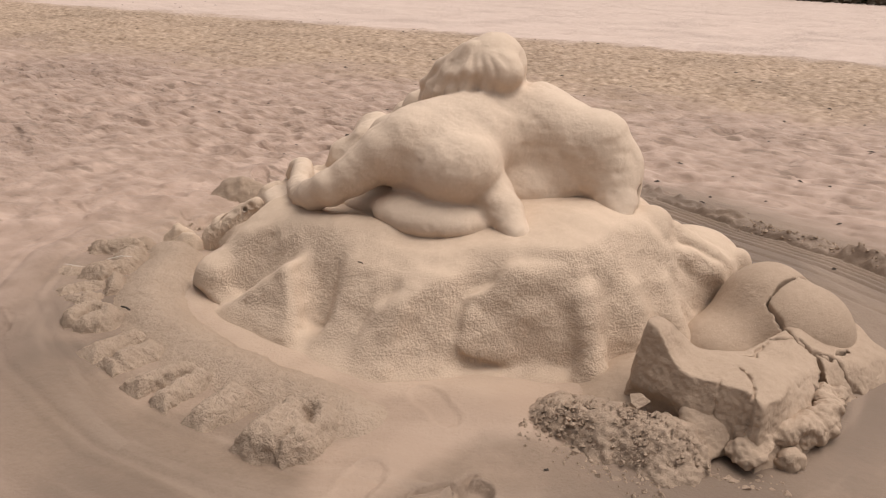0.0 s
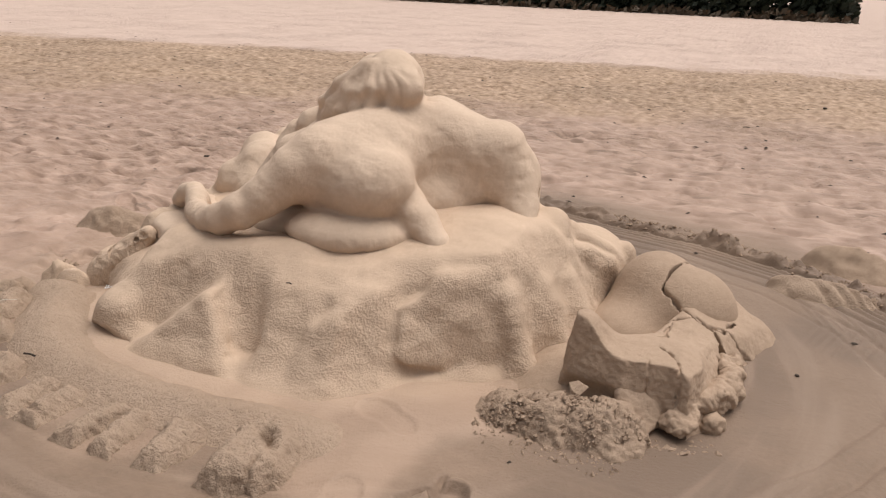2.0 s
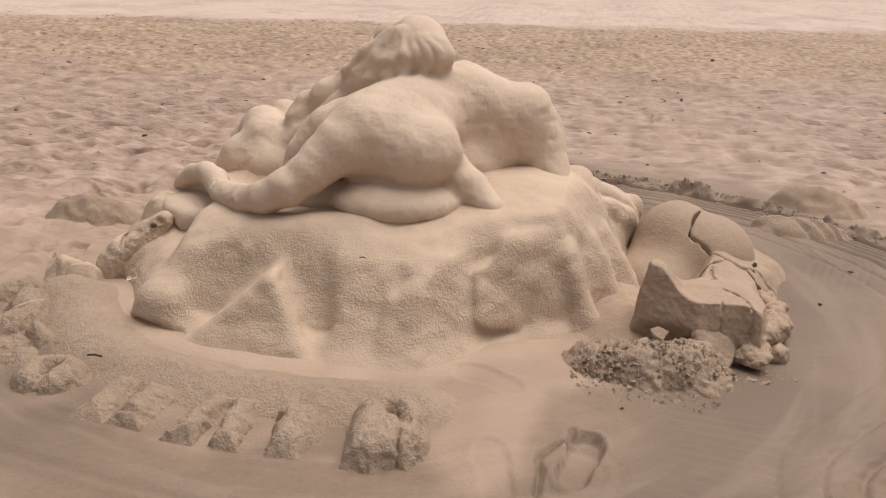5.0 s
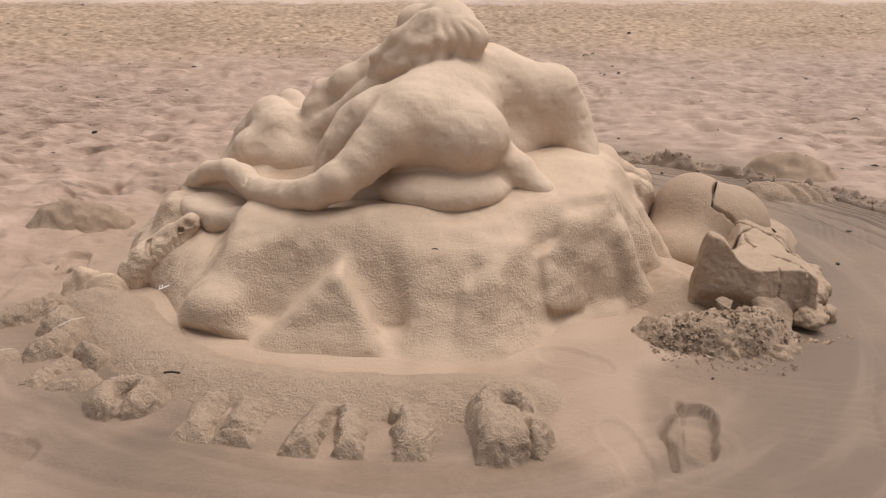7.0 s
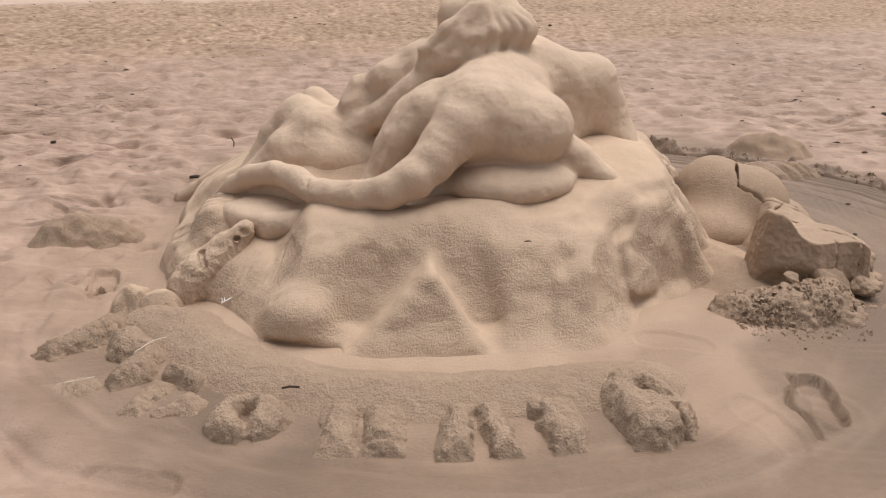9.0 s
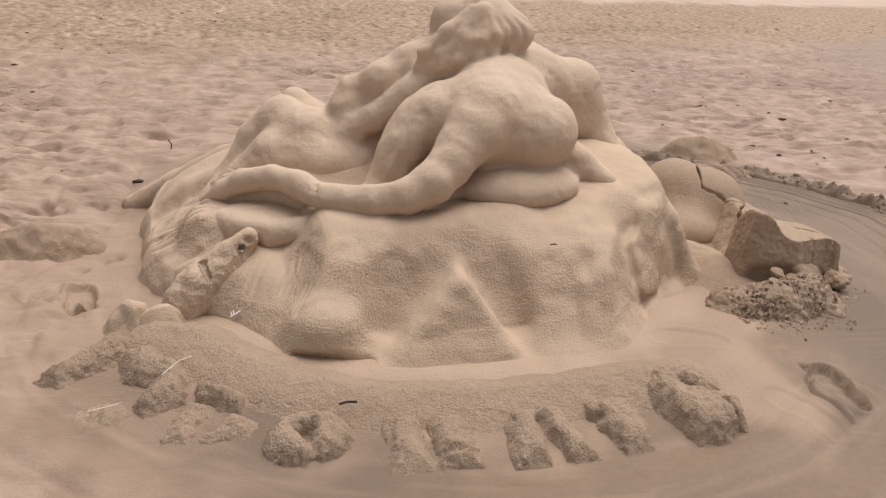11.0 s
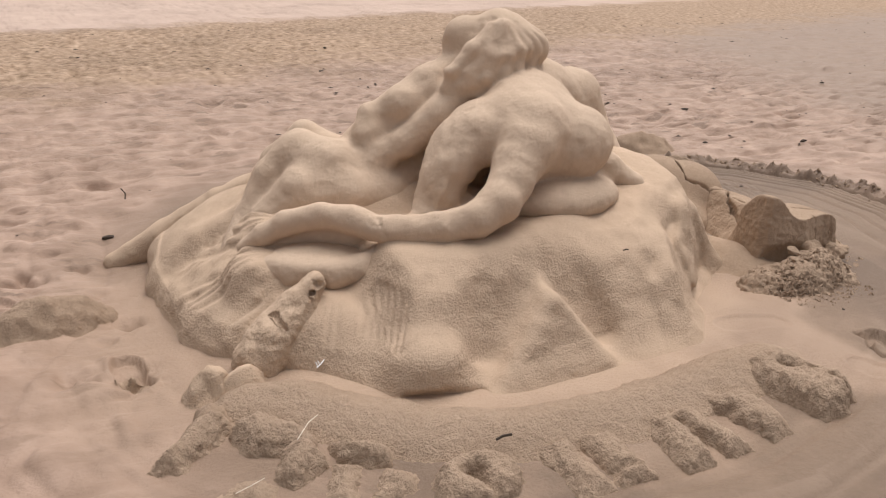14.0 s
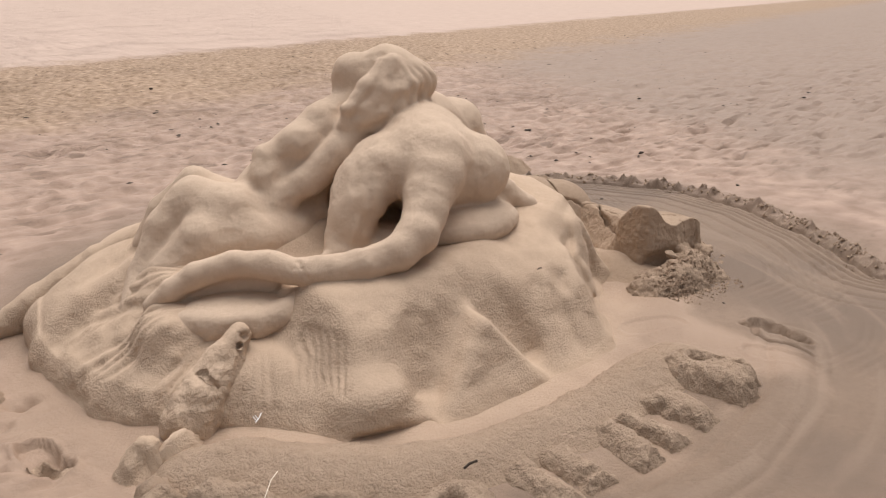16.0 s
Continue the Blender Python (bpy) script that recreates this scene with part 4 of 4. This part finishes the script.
clay.wedge([(1.165, 3.03, 0.14), (1.31, 3.06, 0.125), (1.175, 2.915, 0.0), (1.30, 2.915, 0.005), (1.345, 3.0, 0.05), (1.17, 3.1, -0.02), (1.35, 3.1, -0.02)], 0.02, 0.02)
v, f = clay.skin()
part("slab", mesh_from("slab", roughen(v, f, 0.014, 0.003, 0.007), f, DAMP), mass, "slab of sand broken off the block's front")
clay = Clay((1.3, 2.8, -0.08), (1.75, 3.8, 0.2), 0.0065)
for k in range(44):
    a = random.Random(40 + k)
    t = a.random()
    clay.blob((1.38 + 0.15 * min(1, 2.2 * t) + a.gauss(0, 0.02), 2.99 + 0.62 * t + a.gauss(0, 0.02), 0.015 + 0.07 * a.random()), (a.uniform(0.03, 0.06), a.uniform(0.02, 0.05), a.uniform(0.012, 0.04)), (a.uniform(-40, 40), a.uniform(-40, 40), a.uniform(0, 180)), 0.022)
v, f = clay.skin()
part("debris", mesh_from("debris", roughen(v, f, 0.024, 0.008, 0.012), f, DAMP), mass, "crumbling debris along the block's foot")


def clod_mesh(name, seed, material, rough=0.35, flat=0.75):
    rnd = random.Random(seed)
    bm = bmesh.new()
    for n in range(17):
        d = Vector((rnd.gauss(0, 1), rnd.gauss(0, 1), rnd.gauss(0, 1))).normalized()
        bm.verts.new(d * (1 - rough * rnd.random()))
    bmesh.ops.convex_hull(bm, input=bm.verts)
    for v in [v for v in bm.verts if not v.link_faces]:
        bm.verts.remove(v)
    for v in bm.verts:
        v.co.z *= flat
        v.co.x *= 0.9 + 0.3 * (seed % 3) / 2
    me = bpy.data.meshes.new(name)
    bm.to_mesh(me)
    bm.free()
    me.materials.append(material)
    return me


def patch(name, lo, hi, step, height, material, relief=(0.006, 0.002, 0.006)):
    """A low piece of shaped sand lying on the ground."""
    x, y = np.meshgrid(np.arange(lo[0], hi[0], step), np.arange(lo[1], hi[1], step), indexing="ij")
    h = height(x, y)
    base = ground_height(x, y)
    idx = np.arange(x.size).reshape(x.shape)
    keep = (h > -0.012)
    q = keep[:-1, :-1] | keep[1:, :-1] | keep[1:, 1:] | keep[:-1, 1:]
    f = np.stack([idx[:-1, :-1][q], idx[1:, :-1][q], idx[1:, 1:][q], idx[:-1, 1:][q]], 1)
    v = np.stack([x.ravel(), y.ravel(), (base + np.maximum(h, -0.03)).ravel()], 1)
    used, inv = np.unique(f, return_inverse=True)
    v, f = v[used], inv.reshape(-1, 4)
    v = roughen(v, f, *relief)
    return mesh_from(name, v, f, material)


def rubble_height(x, y):
    d, _ = line_distance(x, y, [(0.85, 2.90), (0.96, 2.90), (1.08, 2.90), (1.18, 2.92)])
    return smin(np.full(x.shape, 0.115) - 0.05 * step01(-x, -1.02, -0.84), (0.155 - d) * 0.95, 0.04)


rubble = tagged(new("sand_rubble", patch("sand_rubble", (0.6, 2.6), (1.6, 3.15), 0.006, rubble_height, BROKEN, (0.034, 0.014, 0.022))), "heap of broken sand clods at the foot of the block", "rubble")
CLODS = [clod_mesh("clod", s, BROKEN) for s in range(7)]
rnd = random.Random(3)
for n in range(280):
    x = rnd.uniform(0.74, 1.2) if n % 6 else rnd.uniform(1.2, 1.55)
    y = (2.875 + rnd.gauss(0, 0.065)) if x < 1.2 else 2.9 + 0.6 * max(0, x - 1.36) + rnd.gauss(0, 0.03)
    h = float(rubble_height(np.array([[x]]), np.array([[y]]))[0, 0])
    r = 0.006 + 0.024 * rnd.random() ** 2.4
    z = float(ground_height(np.array([[x]]), np.array([[y]]))[0, 0]) + max(h, 0) - 0.35 * r
    ob = part("clod", CLODS[n % 7], rubble)
    ob.matrix_basis = pose(x, y, z, rnd.uniform(-40, 40), rnd.uniform(-40, 40), rnd.uniform(0, 360)) @ Matrix.Diagonal((r, r, r, 1))
cv, cf = [], []
for n in range(900):
    x, y = rnd.uniform(0.72, 1.25), 2.83 + rnd.gauss(0, 0.075)
    h = float(rubble_height(np.array([[x]]), np.array([[y]]))[0, 0])
    r = 0.0025 + 0.009 * rnd.random() ** 2
    z = float(ground_height(np.array([[x]]), np.array([[y]]))[0, 0]) + max(h, 0) + rnd.uniform(-0.004, 0.012) * (h > 0)
    i = len(cv)
    for d in ((1, 0, 0), (-1, 0, 0), (0, 1, 0), (0, -1, 0), (0, 0, 1), (0, 0, -1)):
        cv.append([c + r * (e * rnd.uniform(0.7, 1.2) + rnd.uniform(-0.3, 0.3)) for c, e in zip((x, y, z), d)])
    cf += [(i + a, i + b, i + c) for a, b, c in ((0, 2, 4), (2, 1, 4), (1, 3, 4), (3, 0, 4), (2, 0, 5), (1, 2, 5), (3, 1, 5), (0, 3, 5))]
me = bpy.data.meshes.new("crumbs")
me.from_pydata(cv, [], cf)
me.materials.append(BROKEN)
part("crumbs", me, rubble)["kind"] = "stuff"
for x, y, z, r, turn in ((1.03, 2.97, 0.12, 0.05, 20), (0.98, 2.92, 0.10, 0.04, 60), (1.08, 2.90, 0.09, 0.045, 10), (0.79, 2.86, 0.03, 0.055, 0), (0.90, 2.86, 0.07, 0.04, 0), (1.12, 2.85, 0.05, 0.045, 30), (1.0, 2.82, 0.05, 0.05, 75)):
    ob = part("clod", CLODS[int(r * 1000) % 7], rubble)
    ob.matrix_basis = pose(x, y, z, 15, 10, turn) @ Matrix.Diagonal((r, r * 0.8, r * 0.8, 1))

# ---- the curved rim and its raised sand letters ----
RIM = [(0.22, 2.425), (-0.1, 2.40), (-0.45, 2.39), (-0.8, 2.44), (-1.1, 2.57), (-1.3, 2.77), (-1.43, 2.96), (-1.56, 3.03)]


def rim_height(x, y):
    d, a = line_distance(x, y, RIM)
    p = np.stack([x.ravel(), y.ravel(), np.zeros(x.size)], 1)
    w = np.interp(a, [0, 0.15, 0.7, 1], [0.125, 0.125, 0.13, 0.12]) + 0.008 * vnoise(p, 9, 2.8).reshape(x.shape)
    return smin(np.full(x.shape, 0.060), (w + 0.02 - d) * 0.6, 0.045)


tagged(new("sand_border", patch("sand_border", (-1.8, 2.2), (0.5, 3.25), 0.008, rim_height, GRANULAR, (0.008, 0.006, 0.008))), "low curved border of rough sand round the pedestal", "sand border")


def letter(height, outline, holes=(), slots=(), steep=1.3, relief=(0.012, 0.009, 0.013)):
    xs, ys = [p[0] for p in outline], [p[1] for p in outline]

    def shape(x, y):
        d = polygon_inside(x, y, outline)
        h = smin(np.full(x.shape, float(height) * 0.9), d * steep + 0.012, 0.045)
        for cx, cy, r, deep in holes:
            h -= deep * np.exp(-(((x - cx) ** 2 + (y - cy) ** 2) / r**2))
        for pts, w, deep in slots:
            g, _ = line_distance(x, y, pts)
            h -= deep * np.exp(-((g / w) ** 2))
        return h

    me = patch("sand_letter", (min(xs) - 0.06, min(ys) - 0.06), (max(xs) + 0.06, max(ys) + 0.06), 0.006, shape, GRANULAR, relief)
    return tagged(new("sand_letter", me), "worn raised letter modelled in rough sand", "sand letter", "letters along the border")


def ring(cx, cy, rx, ry, n=14, turn=0.0):
    return [(cx + rx * math.cos(6.2832 * k / n) * math.cos(turn) - ry * math.sin(6.2832 * k / n) * math.sin(turn), cy + rx * math.cos(6.2832 * k / n) * math.sin(turn) + ry * math.sin(6.2832 * k / n) * math.cos(turn)) for k in range(n)]


end_block = letter(0.095, [(0.02, 2.33), (0.08, 2.42), (0.20, 2.42), (0.27, 2.34), (0.305, 2.17), (0.27, 2.09), (0.16, 2.05), (0.065, 2.06)], [(0.17, 2.30, 0.03, 0.035)], [([(0.155, 2.31), (0.215, 2.25)], 0.02, 0.035), ([(0.215, 2.17), (0.235, 2.06)], 0.007, 0.03)], 2.0, (0.013, 0.010, 0.012))
end_block["label"] = "crumbling end block of rough sand beside the letters"
letter(0.062, [(-0.235, 2.31), (-0.06, 2.30), (-0.06, 2.14), (-0.085, 2.06), (-0.18, 2.055), (-0.20, 2.16)], (), [([(-0.24, 2.22), (-0.19, 2.22)], 0.014, 0.03)], 1.6)
letter(0.062, [(-0.48, 2.31), (-0.30, 2.31), (-0.275, 2.06), (-0.37, 2.06), (-0.395, 2.14), (-0.42, 2.05), (-0.535, 2.06)], (), [([(-0.395, 2.26), (-0.40, 2.03)], 0.020, 0.05)], 1.6)
letter(0.05, [(-0.86, 2.35), (-0.755, 2.35), (-0.77, 2.10), (-0.89, 2.11)], steep=1.3)
letter(0.058, [(-0.74, 2.34), (-0.61, 2.33), (-0.63, 2.09), (-0.75, 2.10)], (), [([(-0.75, 2.15), (-0.64, 2.13)], 0.012, 0.02)], 1.5)
letter(0.065, ring(-1.10, 2.30, 0.13, 0.115), [(-1.11, 2.32, 0.032, 0.06)], [([(-1.11, 2.29), (-1.09, 2.17)], 0.022, 0.035)], 1.8)
letter(0.07, [(-1.42, 2.66), (-1.27, 2.55), (-1.29, 2.49), (-1.42, 2.57)], steep=1.6)
letter(0.045, [(-1.51, 2.39), (-1.45, 2.36), (-1.38, 2.53), (-1.44, 2.57)], steep=1.1)
letter(0.045, [(-1.40, 2.36), (-1.28, 2.37), (-1.26, 2.42), (-1.31, 2.47)], steep=1.1)
letter(0.085, [(-1.67, 2.86), (-1.56, 2.90), (-1.45, 2.74), (-1.45, 2.57), (-1.57, 2.52), (-1.60, 2.58), (-1.54, 2.68), (-1.64, 2.73)], (), (), 1.6)
letter(0.09, [(-1.92, 2.78), (-1.84, 2.75), (-1.64, 2.90), (-1.66, 2.98), (-1.76, 2.95)], steep=1.5)
letter(0.018, ring(-1.70, 2.55, 0.07, 0.05, 10), steep=0.6)

# ---- loose lumps of sand ----


def lump(name, outline_args, height, label, steep=1.2, relief=(0.012, 0.004, 0.012), material=None):
    cx, cy, rx, ry, turn = outline_args
    pts = ring(cx, cy, rx, ry, 16, turn)

    def shape(x, y):
        return smin(np.full(x.shape, float(height)), polygon_inside(x, y, pts) * steep + 0.005, height * 0.8)

    m = max(rx, ry) + 0.08
    return tagged(new(name, patch(name, (cx - m, cy - m), (cx + m, cy + m), 0.01, shape, material or GRANULAR, relief)), label, "sand lump")


lump("sand_lump", (-1.654, 3.152, 0.10, 0.085, 0.5), 0.13, "upright knob of rough sand at the rim's end", 2.0, (0.035, 0.012, 0.016), ROUGH)
lump("sand_lump", (-1.557, 3.138, 0.10, 0.06, 0.3), 0.09, "small lump of sand beside the pedestal", 2.0, material=ROUGH)
lump("sand_lump", (-1.70, 2.97, 0.07, 0.06, 0.9), 0.07, "crumbly dark lump of broken sand", 1.6, (0.03, 0.012, 0.016), BROKEN)
lump("sand_lump", (-1.871, 3.401, 0.06, 0.10, 0.2), 0.07, "small knobbly lump of wet sand on the beach", 1.3, (0.03, 0.012, 0.018))
lump("sand_lump", (-2.10, 4.02, 0.27, 0.14, 0.35), 0.12, "flat crumbling mound of sand on the beach", 1.2, (0.02, 0.006, 0.012), BROKEN)
lump("sand_lump", (2.12, 5.24, 0.30, 0.15, -0.25), 0.17, "smooth loose mound of sand on the beach", 1.3, (0.02, 0.002, 0.003), DAMP)
lump("sand_lump", (1.92, 4.76, 0.27, 0.12, -0.15), 0.085, "low loose mound of sand on the beach", 1.0, (0.02, 0.003, 0.006))
lump("sand_lump", (0.93, 3.36, 0.22, 0.42, 0.15), 0.10, "smooth saddle of sand between pedestal and block", 0.36, (0.012, 0.001, 0.002), DAMP)

# ---- small litter ----


def at_ground(x, y, up=0.0):
    return float(ground_height(np.array([[x]]), np.array([[y]]))[0, 0]) + up


def stick(name, pts, radius, material, label, category):
    cu = bpy.data.curves.new(name, "CURVE")
    cu.dimensions, cu.bevel_depth, cu.bevel_resolution = "3D", radius, 2
    sp = cu.splines.new("POLY")
    sp.points.add(len(pts) - 1)
    for p, c in zip(sp.points, pts):
        p.co = (*c, 1)
    tmp = bpy.data.objects.new(name, cu)
    scene.collection.objects.link(tmp)
    me = bpy.data.meshes.new_from_object(tmp.evaluated_get(bpy.context.evaluated_depsgraph_get()))
    bpy.data.objects.remove(tmp)
    me.materials.clear()
    me.materials.append(material)
    return tagged(new(name, me), label, category)


stick("twig", [(-1.0, 2.376, 0.068), (-0.975, 2.382, 0.069), (-0.945, 2.378, 0.068)], 0.004, DARK, "short dark twig on the sand rim", "twig")
stick("straw", [(-1.52, 2.64, 0.07), (-1.47, 2.685, 0.088), (-1.43, 2.715, 0.085)], 0.0014, STRAW, "pale dry grass stem on the sand", "straw")
stick("straw", [(-1.73, 2.545, 0.02), (-1.68, 2.56, 0.02), (-1.64, 2.575, 0.02)], 0.0013, STRAW, "pale dry grass stem on the sand", "straw")
stick("twig", [(-0.125, 2.872, 0.350), (-0.11, 2.873, 0.352), (-0.10, 2.872, 0.349)], 0.0025, DARK, "tiny dark twig on the pedestal", "twig")
stick("twig", [(-1.60, 5.60, -0.03), (-1.59, 5.61, 0.03), (-1.61, 5.62, 0.06)], 0.004, DARK, "dark upright twig in the sand", "twig")
feather = stick("feather", [(-1.30, 3.085, 0.03), (-1.28, 3.095, 0.036), (-1.262, 3.112, 0.04)], 0.0022, FEATHER, "small white feather lying on the sand", "feather")
for k in range(2):
    vane = stick("barb", [(-1.295 + 0.008 * k, 3.087 + 0.005 * k, 0.033 + 0.003 * k), (-1.298 + 0.01 * k, 3.103 + 0.004 * k, 0.043)], 0.0018, FEATHER, "", "")
    vane.parent = feather
STONES = [clod_mesh("pebble", 20 + s, DARK, 0.3, 0.5) for s in range(4)]
for n, (x, y, r) in enumerate(((-1.77, 5.05, 0.045), (-2.857, 5.83, 0.05), (2.30, 12.6, 0.07), (3.82, 6.47, 0.05), (2.86, 5.27, 0.035), (3.52, 4.86, 0.04), (3.1, 3.71, 0.03), (9.2, 5.5, 0.09), (9.0, 5.8, 0.08), (8.4, 5.6, 0.06), (1.80, 3.70, 0.022), (2.05, 4.17, 0.02), (0.905, 2.595, 0.012), (3.62, 4.91, 0.04), (-2.7, 4.9, 0.03), (1.35, 10.2, 0.05), (5.2, 9.0, 0.06), (6.6, 7.0, 0.05))):
    ob = new("pebble", STONES[n % 4])
    ob.matrix_basis = pose(x, y, at_ground(x, y, r * 0.15), 0, 0, 50 * n) @ Matrix.Diagonal((r * 0.9, r * 0.65, r * 0.5, 1))
    tagged(ob, "small dark stone lying on the beach", "stone", "dark stones on the beach")
rnd = random.Random(11)
lv, lf = [], []
for n in range(520):
    y = 4.8 + 12 * rnd.random() ** 1.3
    x = rnd.uniform(-1.1, 1.1) * (y + 3)
    r = rnd.uniform(0.004, 0.014) * (0.6 + y / 12)
    z = at_ground(x, y, 0.003)
    a, b = rnd.uniform(0, 3.14), rnd.uniform(1.2, 3)
    i = len(lv)
    for k in range(6):
        t = 1.047 * k
        u, v = r * b * math.cos(t) * rnd.uniform(0.6, 1.2), r * math.sin(t) * rnd.uniform(0.6, 1.2)
        lv.append((x + u * math.cos(a) - v * math.sin(a), y + u * math.sin(a) + v * math.cos(a), z))
    lv.append((x, y, z + r * 0.6))
    lf += [(i + k, i + (k + 1) % 6, i + 6) for k in range(6)]
me = bpy.data.meshes.new("beach_litter")
me.from_pydata(lv, [], lf)
me.materials.append(DARK)
tagged(new("beach_litter", me), "scattered dark bits of bark and leaf on the sand", "litter", kind="stuff")

# broken sand along the outer ridge
rnd = random.Random(21)
kv, kf = [], []
for n in range(1300):
    k = rnd.randrange(2, len(BERM) - 1)
    (ax, ay), (bx, by) = BERM[k], BERM[k + 1]
    t = rnd.random()
    x, y = ax + t * (bx - ax) + rnd.gauss(0, 0.055), ay + t * (by - ay) + rnd.gauss(0, 0.055)
    r = 0.003 + 0.013 * rnd.random() ** 3
    z = at_ground(x, y, 0.2 * r)
    i = len(kv)
    for d in ((1, 0, 0), (-1, 0, 0), (0, 1, 0), (0, -1, 0), (0, 0, 1), (0, 0, -1)):
        kv.append([c + r * (e * rnd.uniform(0.7, 1.2) + rnd.uniform(-0.3, 0.3)) for c, e in zip((x, y, z), d)])
    kf += [(i + a, i + b, i + c) for a, b, c in ((0, 2, 4), (2, 1, 4), (1, 3, 4), (3, 0, 4), (2, 0, 5), (1, 2, 5), (3, 1, 5), (0, 3, 5))]
me = bpy.data.meshes.new("sand_crumbs")
me.from_pydata(kv, [], kf)
me.materials.append(BROKEN)
tagged(new("sand_crumbs", me), "dark broken crumbs of damp sand along the outer ridge", "sand crumbs", kind="stuff")

# ---- dark wood at the head of the beach ----


def wood(name, x0, x1, y0, material, count, tall, seed, label):
    rnd = random.Random(seed)
    v, f = [], []
    for n in range(count):
        x = rnd.uniform(x0, x1)
        y = y0 + rnd.random() * 5 + 0.02 * abs(x)
        z = tall * rnd.random() ** 1.3 * (0.75 + 0.25 * math.sin(x * 0.9))
        s = rnd.uniform(0.12, 0.4)
        i = len(v)
        d = Vector((rnd.gauss(0, 1), rnd.gauss(0, 1), rnd.gauss(0, 1))).normalized()
        e = d.orthogonal().normalized()
        c = d.cross(e)
        for p in (e * s, c * s * 0.5, -e * s, -c * s * 0.5):
            v.append(tuple(Vector((x, y, z)) + p))
        f.append((i, i + 1, i + 2, i + 3))
    me = bpy.data.meshes.new(name)
    me.from_pydata(v, [], f)
    me.materials.append(material)
    return tagged(new(name, me), label, "bushes", kind="stuff")


wood("far_woods", -34, 6, 56, LEAF, 30000, 7.0, 5, "dark dense bushes at the head of the beach")
wood("dry_scrub", -36, 6, 54.5, LEAF_DRY, 2500, 0.6, 6, "dry brown scrub along the edge of the bushes")
